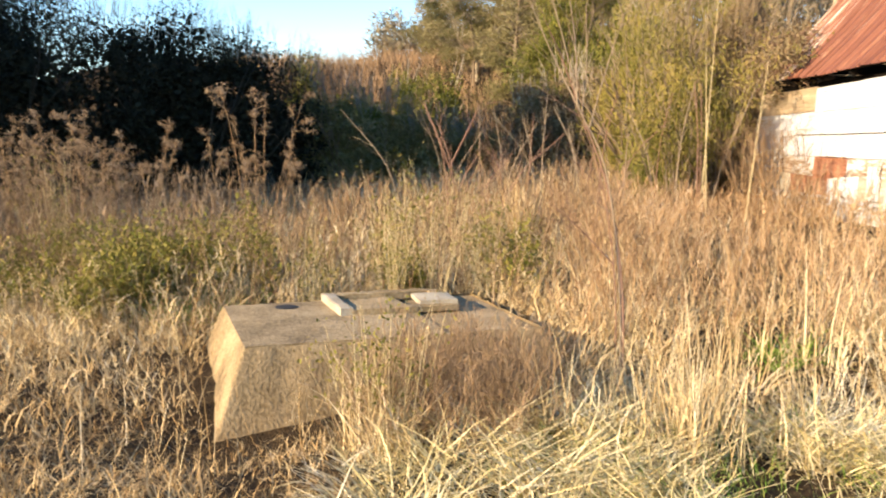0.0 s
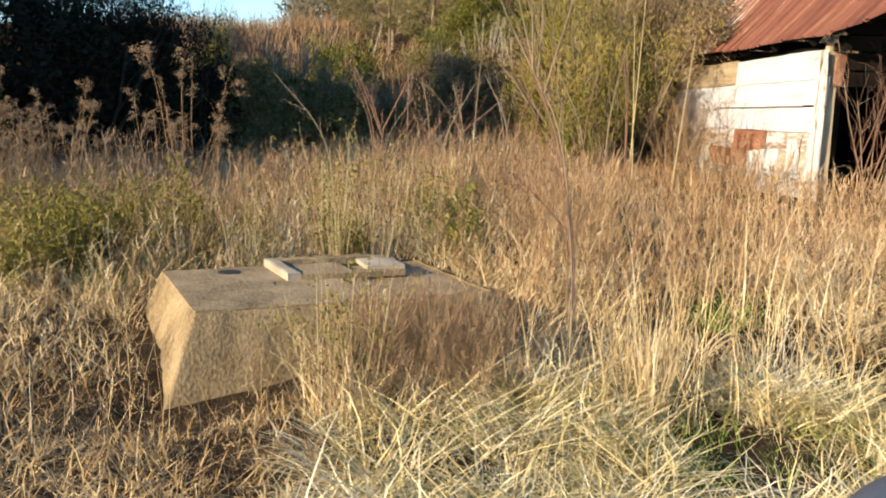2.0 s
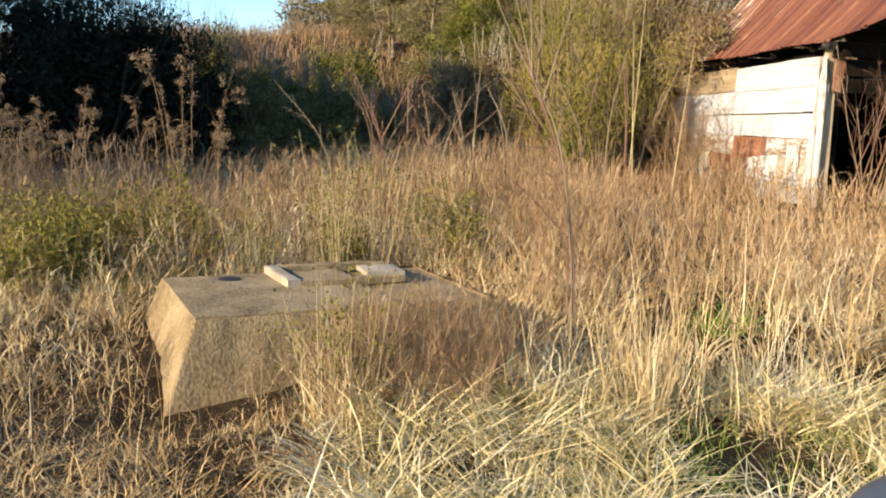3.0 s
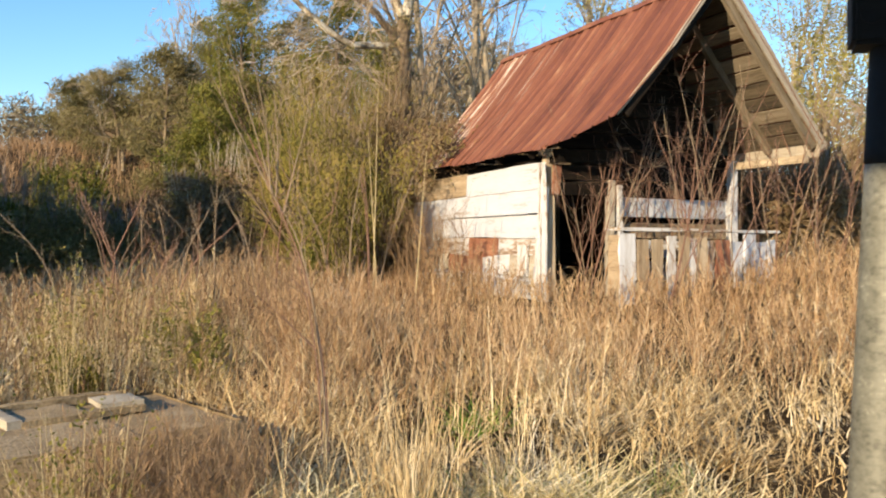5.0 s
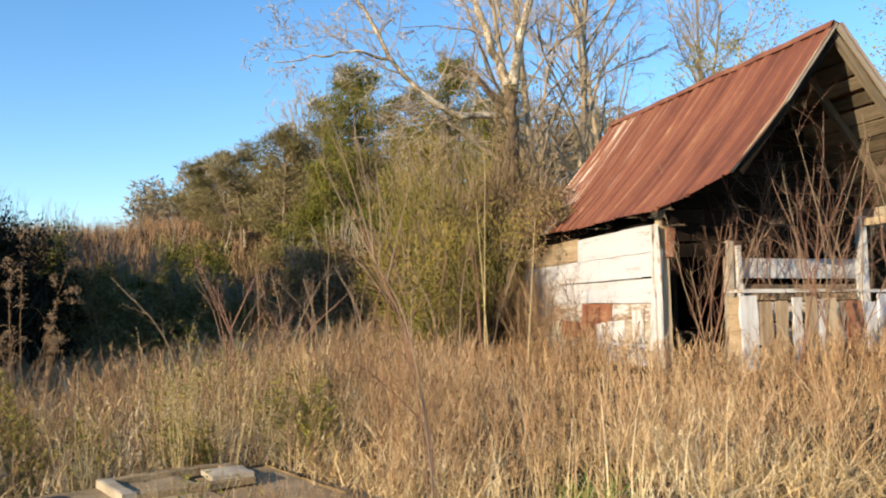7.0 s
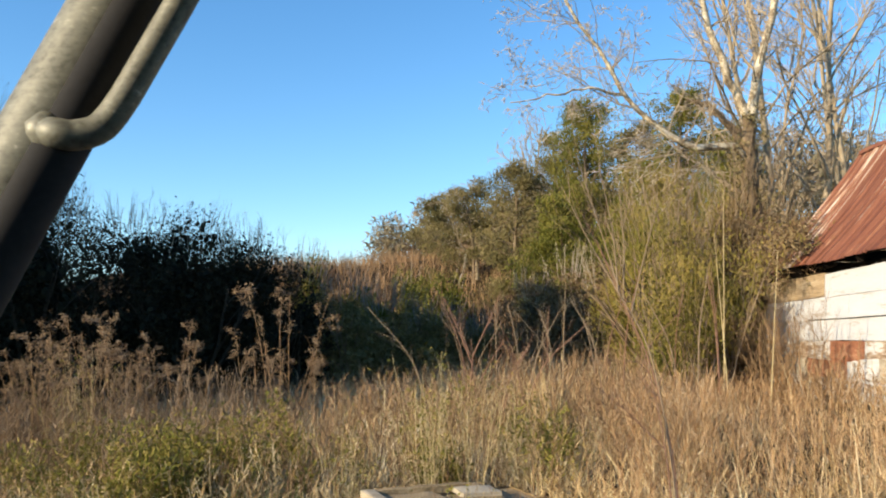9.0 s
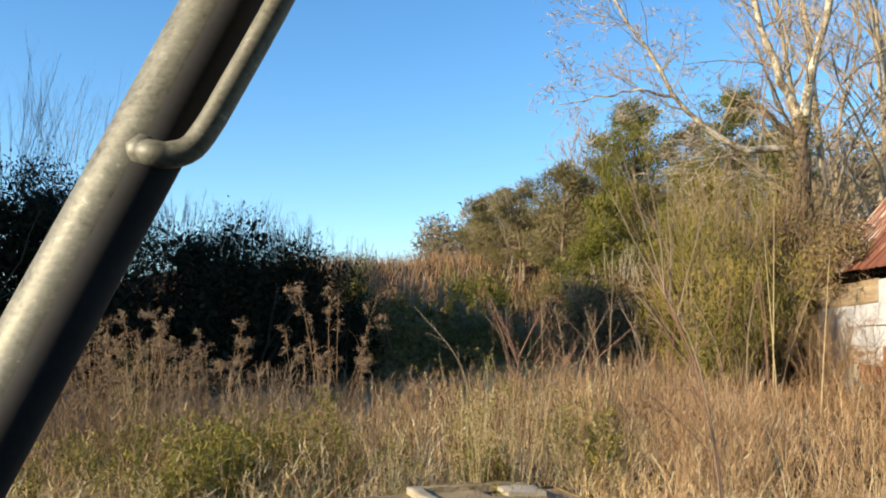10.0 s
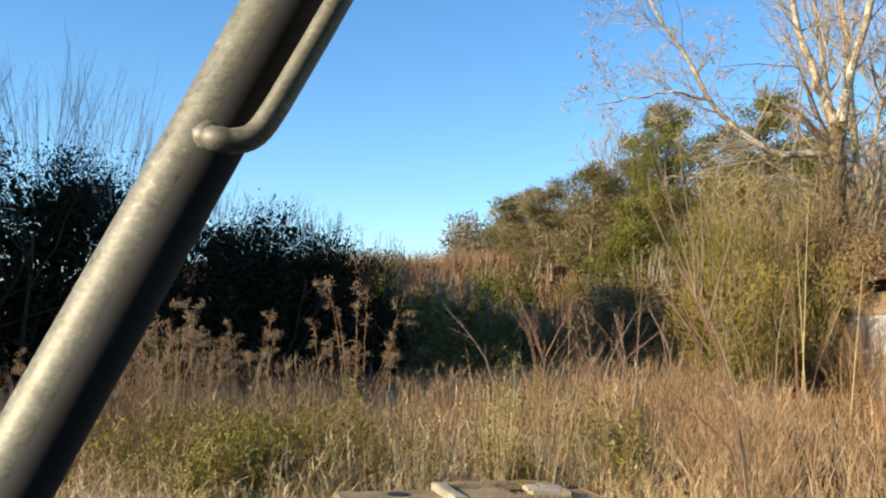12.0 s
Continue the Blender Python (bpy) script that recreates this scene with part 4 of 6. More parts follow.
HEDGE = [(-19, 13, 9.5, 2.6), (-16.3, 14.9, 8.6, 2.3), (-14.9, 17.3, 7.6, 2.1), (-14.0, 20.0, 7.9, 2.1), (-12.7, 22.2, 6.9, 2.0), (-11.2, 23.8, 6.3, 1.9), (-9.8, 24.9, 6.4, 1.9), (-8.5, 25.9, 6.0, 1.7),
         (-7.2, 27.3, 5.0, 1.6), (-5.9, 28.0, 4.2, 1.5), (-4.6, 28.6, 3.6, 1.4), (-3.2, 29.0, 2.8, 1.4), (-1.9, 29.6, 2.2, 1.2), (-14.8, 24.2, 8.4, 2.4), (-11.2, 27.3, 5.8, 2.2), (-17.5, 20.0, 8.0, 2.6)]
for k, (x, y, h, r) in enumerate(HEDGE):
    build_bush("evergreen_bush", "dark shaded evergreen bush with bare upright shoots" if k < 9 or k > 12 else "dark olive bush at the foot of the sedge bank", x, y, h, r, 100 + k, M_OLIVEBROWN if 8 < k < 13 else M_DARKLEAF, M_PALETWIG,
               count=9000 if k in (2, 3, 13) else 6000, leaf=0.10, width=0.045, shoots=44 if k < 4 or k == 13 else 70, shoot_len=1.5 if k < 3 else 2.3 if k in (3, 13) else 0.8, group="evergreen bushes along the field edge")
for k, (x, y, h, r) in enumerate([(0.0, 28.6, 3.4, 1.0), (1.1, 28.2, 3.9, 1.2), (2.2, 27.6, 3.5, 1.2)]):
    build_bush("vine_covered_bush", "bush hung with dry brown vines and some green leaves", x, y, h, r, 140 + k, M_BRUSH, M_TWIG, count=5500, leaf=0.12, width=0.05, shoots=24, group="vine bushes below the bank")
for k, (x, y, h, r) in enumerate([(-7.9, 31.5, 5.5, 0.8), (-6.3, 32.5, 3.9, 0.9), (-4.6, 34.5, 3.0, 0.9), (-3.1, 32.6, 3.6, 1.0), (-5.4, 31.0, 3.0, 0.8)]):
    build_bush("young_cedar", "young green cedar on the sedge bank", x, y, h, r, 160 + k, M_CEDAR, M_TWIG, count=3500, leaf=0.13, width=0.05, shoots=6, group="young cedars on the bank", category="shrub")


# ---------------------------------------------------------------- evergreens and olive shrubs beside the barn
def build_cedar(name, label, x, y, height, radius, seed, mat, count=12000, group="", base=0.12):
    """A cedar: a trunk with rising limbs, each carrying sprays of scale leaves."""
    rng = np.random.default_rng(seed)
    z = float(ground_z(x, y))
    t = tagged(anchor(name, x, y, z - 0.05), label, "tree", group)
    trunk = {0: [(smooth_line([(0, 0, 0), (0.06, 0.04, height * 0.4), (-0.05, 0.05, height * 0.75), (0, 0, height * 0.97)], 12), np.linspace(0.03 + 0.012 * height, 0.015, 12))]}
    part("trunk", branch_mesh("trunk", trunk, (0,)), M_BARK2, t)
    limbs, s = {}, Soup()
    n = int(13 * height)
    for k in range(n):
        f = base + (0.97 - base) * (k + rng.random()) / n
        a = rng.uniform(0, 6.28)
        ln = radius * (1 - f) ** 0.55 * rng.uniform(0.55, 1.15) + 0.15
        spec = [(5, 0.1, 0, 0.4, 0.6, 0.10)]
        grow(rng, (0, 0, height * f), (math.cos(a), math.sin(a), 0.25), ln, 0.018, spec, 0, limbs)
    stuff(part("limb_work", branch_mesh("limb_work", limbs, (0,), (3,)), M_BARK2, t))
    per = max(count // n, 10)
    for path, _ in limbs[0]:
        i = rng.integers(1, 5, per)
        f = rng.random((per, 1))
        p = path[i - 1] * (1 - f) + path[i] * f + rng.normal(0, 0.13, (per, 3))
        out = path[-1] - path[0]
        leaves(s, rng, p, 0.13, 0.036, unit(out) * 0.6 + np.array([0, 0, 0.5]), 0.55)
    part("crown", s.mesh("crown", False), mat, t)
    return t


for k, (x, y, h, r, m) in enumerate([(3.3, 23.0, 5.2, 1.7, M_BROOM), (5.6, 25.6, 6.3, 1.8, M_CEDAR)]):
    build_cedar("cedar_tree", "tall green cedar with ragged crown behind the barn" if m is M_CEDAR else "half brown evergreen with thinning foliage", x, y, h, r, 203 + k, m, group="evergreens behind the barn")


def build_pine(x, y, height, radius, seed, mat, count, label, base=0.06):
    """A field-grown evergreen: rising limbs that end in billows of fine needles, with sky between them."""
    rng = np.random.default_rng(seed)
    z = float(ground_z(x, y))
    t = tagged(anchor("pine_tree", x, y, z - 0.1), label, "tree", "evergreens on the bank")
    line = smooth_line([(0, 0, 0), (rng.normal(0, 0.15), 0.05, height * 0.4), (rng.normal(0, 0.2), 0.05, height * 0.75), (0, 0, height * 0.96)], 14)
    part("trunk", branch_mesh("trunk", {0: [(line, np.linspace(0.04 + 0.009 * height, 0.015, 14))]}, (0,)), M_BARK3, t)
    limbs, spots = {}, []
    n = int(8 * height)
    lobes = rng.uniform(0, 6.28, 3)
    for k in range(n):
        f = base + (0.97 - base) * (k + rng.random()) / n
        a = rng.uniform(0, 6.28)
        wide = 0.62 + 0.38 * math.sin(a * 2 + lobes[0] + 5 * f) * math.sin(9 * f + lobes[1]) + 0.15 * math.sin(3 * a + lobes[2])
        ln = radius * min(1.0, 1.9 * (1 - f)) ** 0.6 * wide * rng.uniform(0.75, 1.15) + 0.15
        at = line[min(int(f / 0.96 * 13), 13)].copy()
        at[2] = height * f
        grow(rng, at, (math.cos(a), math.sin(a), rng.uniform(0.1, 0.55)), ln, 0.022, [(6, 0.12, 3, 0.45, 0.6, 0.06), (4, 0.15, 0, 0.4, 0.6, 0.08)], 0, limbs)
    stuff(part("limb_work", branch_mesh("limb_work", limbs, (0, 1), (4, 3)), M_BARK3, t))
    for path, _ in limbs[0]:
        spots += [path[3], path[4], path[5]]
    for path, _ in limbs[1]:
        spots += [path[2], path[3]]
    spots = np.array(spots)
    per = max(count // len(spots), 6)
    size = rng.uniform(0.22, 0.5, len(spots))
    v = unit(rng.normal(0, 1, (len(spots), per, 3)))
    q = spots[:, None] + v * (size[:, None] * rng.uniform(0.3, 1.1, (len(spots), per)))[..., None] * np.array([1, 1, 0.75])
    s = Soup()
    leaves(s, rng, q.reshape(-1, 3), 0.16, 0.034, v.reshape(-1, 3) * 0.7 + np.array([0, 0, 0.45]), 0.5)
    part("crown", s.mesh("crown", False), mat, t)
    return t


for k, (x, y, h, r, m, n) in enumerate([(2.25, 34.0, 8.7, 2.6, M_CEDAR, 30000), (5.4, 32.0, 8.9, 2.5, M_CEDAR, 30000), (1.0, 31.0, 5.7, 1.8, M_CEDAR, 18000), (-0.7, 36.0, 6.2, 2.5, M_OLIVEBROWN, 21000), (3.9, 33.5, 7.6, 2.4, M_OLIVEBROWN, 20000),
                                        (0.9, 37.0, 7.0, 2.2, M_OLIVEBROWN, 16000), (7.4, 33.0, 7.0, 2.2, M_OLIVEBROWN, 14000), (-2.6, 40.0, 4.4, 2.3, M_OLIVEBROWN, 16000), (-4.6, 43.5, 3.2, 2.0, M_OLIVEBROWN, 11000), (2.9, 30.0, 5.2, 1.8, M_CEDAR, 17000)]):
    build_pine(x, y, h, r, 900 + k, m, n, "green pine with billowing crown on the bank" if m is M_CEDAR else "thinning brown green pine with bare limbs showing")


def build_broom(x, y, height, radius, seed, count=4200):
    """An olive shrub of many thin rising stems with fine foliage."""
    rng = np.random.default_rng(seed)
    z = float(ground_z(x, y))
    b = tagged(anchor("olive_shrub", x, y, z - 0.05), "feathery olive green shrub with thin pale stems", "shrub", "olive shrubs beside the barn")
    rows = {}
    spec = [(7, 0.06, 6, 0.45, 0.4, 0.04), (4, 0.10, 3, 0.5, 0.45, 0.05), (3, 0.12, 0, 0.5, 0.5, 0.05)]
    for k in range(14):
        a = rng.uniform(0, 6.28)
        o = rng.uniform(0.1, 0.55)
        grow(rng, (0.2 * math.cos(a), 0.2 * math.sin(a), 0), (o * radius / height * 2 * math.cos(a), o * radius / height * 2 * math.sin(a), 1), height * rng.uniform(0.65, 1.05), 0.014, spec, 0, rows)
    stuff(part("stem_mass", branch_mesh("stem_mass", rows, (0, 1, 2), (4, 3, 3)), M_SAPLING, b))
    s = Soup()
    p = np.concatenate([tips(rows, 1), tips(rows, 2), tips(rows, 2)])
    p = p[rng.integers(0, len(p), count)] + rng.normal(0, 0.11, (count, 3))
    low = p[:, 2] / height
    p = p[rng.random(count) < 1.15 - 0.5 * low]
    leaves(s, rng, p, 0.10, 0.022, np.array([0, 0, 0.9]), 0.6)
    part("foliage", s.mesh("foliage", False), M_BROOM, b)


for k, (x, y, h, r) in enumerate([(2.7, 16.6, 2.4, 0.6), (2.7, 17.2, 3.4, 0.8), (2.7, 15.7, 2.2, 0.6), (3.1, 15.9, 2.8, 0.6)]):
    build_broom(x, y, h, r, 240 + k)


for k, (x, y, h, r, m) in enumerate([(2.4, 19.6, 3.9, 0.9, M_BROOM), (2.8, 20.4, 4.6, 1.1, M_CEDAR), (3.2, 20.6, 5.0, 1.2, M_BROOM), (3.95, 18.3, 4.5, 0.9, M_BRUSH), (4.75, 19.0, 5.0, 0.9, M_BRUSH), (4.4, 17.95, 3.4, 0.5, M_BRUSH), (2.6, 16.9, 2.4, 0.6, M_CEDAR), (2.75, 17.0, 3.0, 0.7, M_CEDAR), (2.6, 18.6, 3.8, 0.8, M_CEDAR), (2.7, 18.8, 4.3, 0.9, M_BROOM),
                                        (3.1, 17.7, 3.2, 0.6, M_BROOM), (5.4, 20.4, 4.4, 1.2, M_BRUSH), (7.4, 20.2, 4.6, 1.4, M_BRUSH), (9.6, 20.2, 4.4, 1.5, M_BRUSH), (10.3, 15.6, 2.6, 1.1, M_BRUSH), (11.2, 13.6, 2.4, 1.0, M_BRUSH), (13.5, 17.4, 3.0, 1.5, M_BRUSH), (15.5, 16.2, 3.2, 1.6, M_BROOM), (12.6, 21.5, 3.6, 1.7, M_BRUSH), (16.5, 19.5, 3.8, 1.9, M_BRUSH), (13.4, 13.4, 2.0, 1.0, M_BRUSH), (9.3, 14.3, 2.5, 0.8, M_BRUSH), (10.0, 12.9, 2.0, 0.9, M_BRUSH), (9.4, 16.6, 3.0, 1.0, M_BRUSH)]):
    build_bush("thicket_bush", "dense olive bush in the thicket" if m is not M_BRUSH else "dense brown leafless brush in the thicket", x, y, h, r, 270 + k, m, M_SAPLING, count=3600 if x > 7 else 7600, leaf=0.18, width=0.020 if x > 7 else 0.0135, shoots=18, group="thicket round the barn", shoot_len=1.4)


# ---------------------------------------------------------------- bare trees
def build_sycamore():
    rng = np.random.default_rng(31)
    x, y = 4.45, 18.6
    z = float(ground_z(x, y))
    t = tagged(anchor("bare_tree", x, y, z), "large bare tree with pale bark and a long low limb", "tree")
    o = np.array([x, y, z])
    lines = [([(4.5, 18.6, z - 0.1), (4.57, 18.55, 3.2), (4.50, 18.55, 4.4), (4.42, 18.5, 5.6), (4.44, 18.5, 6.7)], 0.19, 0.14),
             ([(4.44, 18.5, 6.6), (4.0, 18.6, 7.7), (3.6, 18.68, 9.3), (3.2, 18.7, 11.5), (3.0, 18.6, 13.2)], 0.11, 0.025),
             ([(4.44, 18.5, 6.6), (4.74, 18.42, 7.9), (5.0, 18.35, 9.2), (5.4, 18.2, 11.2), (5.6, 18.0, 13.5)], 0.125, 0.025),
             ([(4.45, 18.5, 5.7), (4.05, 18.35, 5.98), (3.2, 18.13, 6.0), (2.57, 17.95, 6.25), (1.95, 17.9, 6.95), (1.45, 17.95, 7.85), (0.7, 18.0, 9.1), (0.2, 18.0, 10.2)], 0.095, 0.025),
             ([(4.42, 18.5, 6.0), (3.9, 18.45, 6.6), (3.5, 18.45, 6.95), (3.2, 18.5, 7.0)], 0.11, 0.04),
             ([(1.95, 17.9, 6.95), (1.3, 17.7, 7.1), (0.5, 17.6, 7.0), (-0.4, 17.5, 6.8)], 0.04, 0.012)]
    main, kids = {0: []}, {}
    spec = [(6, 0.18, 5, 0.5, 0.8, 0.02), (5, 0.22, 4, 0.5, 0.8, -0.02), (4, 0.22, 3, 0.5, 0.7, -0.06), (3, 0.2, 0, 0.5, 0.7, -0.08)]
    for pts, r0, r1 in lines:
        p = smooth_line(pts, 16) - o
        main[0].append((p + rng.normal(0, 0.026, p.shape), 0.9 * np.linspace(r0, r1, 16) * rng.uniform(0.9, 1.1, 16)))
    for li, n in ((1, 20), (2, 20), (3, 34), (4, 9), (5, 16)):
        path, rad = main[0][li]
        for k in range(n):
            f = rng.uniform(0.15, 1.0) * 14.9
            i = int(f)
            d = unit(path[i + 1] - path[i])
            side = unit(np.cross(d, rng.normal(0, 1, 3)))
            grow(rng, path[i], d * 0.6 + side + np.array([0, 0, 0.25]), rng.uniform(0.9, 2.2) * (1 if li < 4 else 0.7), min(rad[i] * 0.3, 0.018), spec, 0, kids, 0.55)
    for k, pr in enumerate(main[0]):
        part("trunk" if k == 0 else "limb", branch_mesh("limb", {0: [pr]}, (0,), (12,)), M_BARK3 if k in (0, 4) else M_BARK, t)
    stuff(part("branchwork", branch_mesh("branchwork", kids, (0, 1), (4, 3)), M_BARK2, t))
    stuff(part("twig_mass", branch_mesh("twig_mass", kids, (2, 3), (3, 3, 3, 3), 0.0048), M_TWIG, t))
    # climbing vine stems and dead leaves that wrap the trunk up to the fork
    vine, hung = {}, Soup()
    core = main[0][0][0]
    for k in range(9):
        a, turn = rng.uniform(0, 6.28), rng.normal(0, 1.6)
        f = np.linspace(0.05, rng.uniform(0.7, 1.0), 14)
        at = np.array([core[min(int(v * 15), 15)] for v in f])
        ang = a + turn * f * 3
        rad = 0.19 - 0.05 * f
        vine.setdefault(0, []).append((at + np.stack([np.cos(ang) * rad, np.sin(ang) * rad, rng.normal(0, 0.03, 14)], -1), np.linspace(0.03, 0.012, 14)))
    for k in range(70):
        at = core[rng.integers(3, 16)] + rng.normal(0, 0.10, 3)
        a = rng.uniform(0, 6.28)
        grow(rng, at, (math.cos(a), math.sin(a), rng.normal(0, 0.5)), rng.uniform(0.2, 0.6), 0.007, [(14, 0.2, 3, 0.5, 0.8, -0.03), (6, 0.25, 0, 0.5, 0.7, -0.05)], 0, vine)
    stuff(part("vine_growth", branch_mesh("vine_growth", vine, (0, 1), (4, 3)), M_BARK3, t))
    spots = np.concatenate([p for p, _ in vine[0][9:]] + [p for p, _ in vine.get(1, vine[0])])
    spots = spots[rng.integers(0, len(spots), 2600)] + rng.normal(0, 0.05, (2600, 3))
    leaves(hung, rng, spots, 0.09, 0.03, np.array([0, 0, -0.4]), 0.9)
    stuff(part("dead_leafage", hung.mesh("dead_leafage", False), M_OLIVEBROWN, t))


build_sycamore()


def build_bare_tree(x, y, height, r, seed, name="bare_tree", label="leafless tree with grey brown branches", bark=M_BARK2, forks=3, low=0.25, group="bare trees behind the barn"):
    rng = np.random.default_rng(seed)
    z = float(ground_z(x, y))
    t = tagged(anchor(name, x, y, z - 0.1), label, "tree", group)
    g = {}
    spec = [(10, 0.07, 13, 0.36, 0.6, 0.05), (8, 0.13, 7, 0.46, 0.55, 0.06), (6, 0.15, 5, 0.5, 0.55, 0.03), (4, 0.2, 3, 0.55, 0.6, 0.0), (3, 0.2, 0, 0.5, 0.6, 0.0)][:4]
    for k in range(forks):
        a = rng.uniform(0, 6.28)
        grow(rng, (0.1 * math.cos(a), 0.1 * math.sin(a), 0), (0.14 * math.cos(a), 0.14 * math.sin(a), 1), height * rng.uniform(0.8, 1.05), r, spec, 0, g, 0.5)
    for pr in g[0]:
        part("trunk", branch_mesh("trunk", {0: [pr]}, (0,), (8,)), bark, t)
    stuff(part("branchwork", branch_mesh("branchwork", g, (1, 2), (5, 4, 3), 0.009), bark, t))
    stuff(part("twig_mass", branch_mesh("twig_mass", g, (3,), (3, 3, 3, 3), 0.0068), M_TWIG, t))
    return t


for k, (x, y, h, r, f) in enumerate([(6.0, 21.8, 11, 0.12, 2), (7.2, 23.0, 11.5, 0.12, 1), (8.3, 24.5, 11.5, 0.10, 1), (10.6, 23.0, 10, 0.09, 1), (9.6, 27.0, 12, 0.10, 1), (6.8, 26.0, 9.5, 0.08, 1), (11.5, 25.0, 10.5, 0.09, 1)]):
    build_bare_tree(x, y, h, r, 300 + k, forks=f)


def build_gnarled_tree(x, y, height, seed):
    """A low spreading leafless tree with crooked grey limbs."""
    rng = np.random.default_rng(seed)
    t = tagged(anchor("gnarled_tree", x, y, float(ground_z(x, y)) - 0.1), "low gnarled leafless tree with crooked grey limbs", "tree")
    g = {}
    grow(rng, (0, 0, 0), (0.1, 0, 1), height * 0.5, 0.12, [(6, 0.12, 9, 1.05, 0.9, 0.02), (9, 0.25, 8, 0.42, 0.8, 0.04), (6, 0.25, 6, 0.5, 0.7, 0.02), (4, 0.25, 0, 0.5, 0.7, 0.0)], 0, g, 0.5)
    part("trunk", branch_mesh("trunk", g, (0,), (8,)), M_BARK2, t)
    stuff(part("branchwork", branch_mesh("branchwork", g, (1, 2), (5, 5, 3), 0.009), M_BARK2, t))
    stuff(part("twig_mass", branch_mesh("twig_mass", g, (3,), (3, 3, 3, 3), 0.006), M_TWIG, t))


build_gnarled_tree(-2.5, 40.5, 5.4, 321)
build_bare_tree(0.6, 40.0, 7.6, 0.09, 322, label="grey leafless tree among the pines", forks=2)


def build_leafy_tree(x, y, height, seed):
    """A thin tree that still keeps some yellowing leaves."""
    rng = np.random.default_rng(seed)
    z = float(ground_z(x, y))
    t = tagged(anchor("yellowing_tree", x, y, z - 0.1), "thin tree with sparse yellow green leaves and brown brush", "tree", "yellowing trees beyond the barn")
    g = {}
    spec = [(8, 0.08, 11, 0.45, 0.6, 0.03), (6, 0.14, 6, 0.5, 0.7, 0.03), (4, 0.2, 4, 0.5, 0.7, 0.0), (3, 0.2, 0, 0.5, 0.6, 0.0)]
    for k in range(3):
        a = rng.uniform(0, 6.28)
        grow(rng, (0.3 * math.cos(a), 0.3 * math.sin(a), 0), (0.3 * math.cos(a), 0.3 * math.sin(a), 1), height * rng.uniform(0.7, 1), 0.06, spec, 0, g)
    part("trunk", branch_mesh("trunk", g, (0, 1), (6, 4)), M_BARK2, t)
    stuff(part("twig_mass", branch_mesh("twig_mass", g, (2, 3), (3, 3, 3, 3)), M_TWIG, t))
    s = Soup()
    p = np.concatenate([tips(g, 2), tips(g, 3)])
    n = 6500
    p = p[rng.integers(0, len(p), n)] + rng.normal(0, 0.14, (n, 3))
    leaves(s, rng, p, 0.08, 0.04, np.array([0, 0, -0.2]), 1.0)
    stuff(part("leafage", s.mesh("leafage", False), M_YELLOW, t))


for k, (x, y, h) in enumerate([(12.4, 18.4, 6.6), (14.0, 17.0, 6.0), (11.2, 20.0, 7.4), (13.0, 15.0, 4.6), (15.5, 15.5, 5.8)]):
    build_leafy_tree(x, y, h, 340 + k)


# ---------------------------------------------------------------- far wood, sedge bank, shading trees at the side
def build_far_wood():
    rng = np.random.default_rng(77)
    s = Soup()
    for k in range(84):
        x = rng.uniform(-8.8, 17)
        y = rng.uniform(50, 62) - 0.7 * max(0, x + 2)
        h = rng.uniform(3.4, 5.0) * (0.7 if x < -7 else 1.0) + 0.06 * max(0, x)
        z = float(ground_z(x, y))
        lump = crown(rng, (0, 0, h * 0.45), (h * 0.5, h * 0.45, h * 0.5), 760, 0.6, 0.36, 0.08, lumps=10)
        for v, q in zip(lump.v, lump.q):
            s.add(v + np.array([x, y, z]))
        off = s.count - lump.count
        s.q += [q + off for q in lump.q]
    tagged(part("far_wood", s.mesh("far_wood", False), M_FARWOOD), "hazy grey brown winter wood on the hilltop", "woods", kind="stuff")


build_far_wood()


def build_bank():
    rng = np.random.default_rng(55)
    n = 6500
    x, y = rng.uniform(-16, 18, n), 29.5 + 28 * rng.random(n)
    h = rng.uniform(0.5, 1.1, n)
    s = Soup()
    per = 4
    bx, by = np.repeat(x, per) + rng.normal(0, 0.25, n * per), np.repeat(y, per) + rng.normal(0, 0.25, n * per)
    base = np.stack([bx, by, ground_z(bx, by) - 0.03], -1)
    m = n * per
    blades(s, rng, base, np.repeat(h, per) * rng.uniform(0.7, 1.2, m), rng.uniform(0.02, 0.05, m), rng.uniform(0, 6.28, m), np.abs(rng.normal(0.35, 0.3, m)), np.abs(rng.normal(0.7, 0.5, m)), 3)
    tagged(part("sedge_grass", s.mesh("sedge_grass"), M_BANK), "orange brown broom sedge covering the far bank", "grass", kind="stuff")


build_bank()
# Trees out of view, added to throw shade on the hedge and bank foot.
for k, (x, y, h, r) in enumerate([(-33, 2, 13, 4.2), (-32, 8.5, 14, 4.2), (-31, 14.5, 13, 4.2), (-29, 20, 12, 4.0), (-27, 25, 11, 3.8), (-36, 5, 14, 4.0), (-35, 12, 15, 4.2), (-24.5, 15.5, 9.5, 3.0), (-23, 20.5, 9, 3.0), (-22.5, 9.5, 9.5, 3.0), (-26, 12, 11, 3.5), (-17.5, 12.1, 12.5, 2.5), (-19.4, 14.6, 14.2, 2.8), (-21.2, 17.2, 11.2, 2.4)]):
    build_bush("woodland_tree", "tall dense evergreen out of view, added to shade the hedge", x, y, h, r, 400 + k, M_DARKLEAF, M_TWIG, count=2600, leaf=0.95, width=0.58, shoots=0, group="woodland edge trees", category="tree")


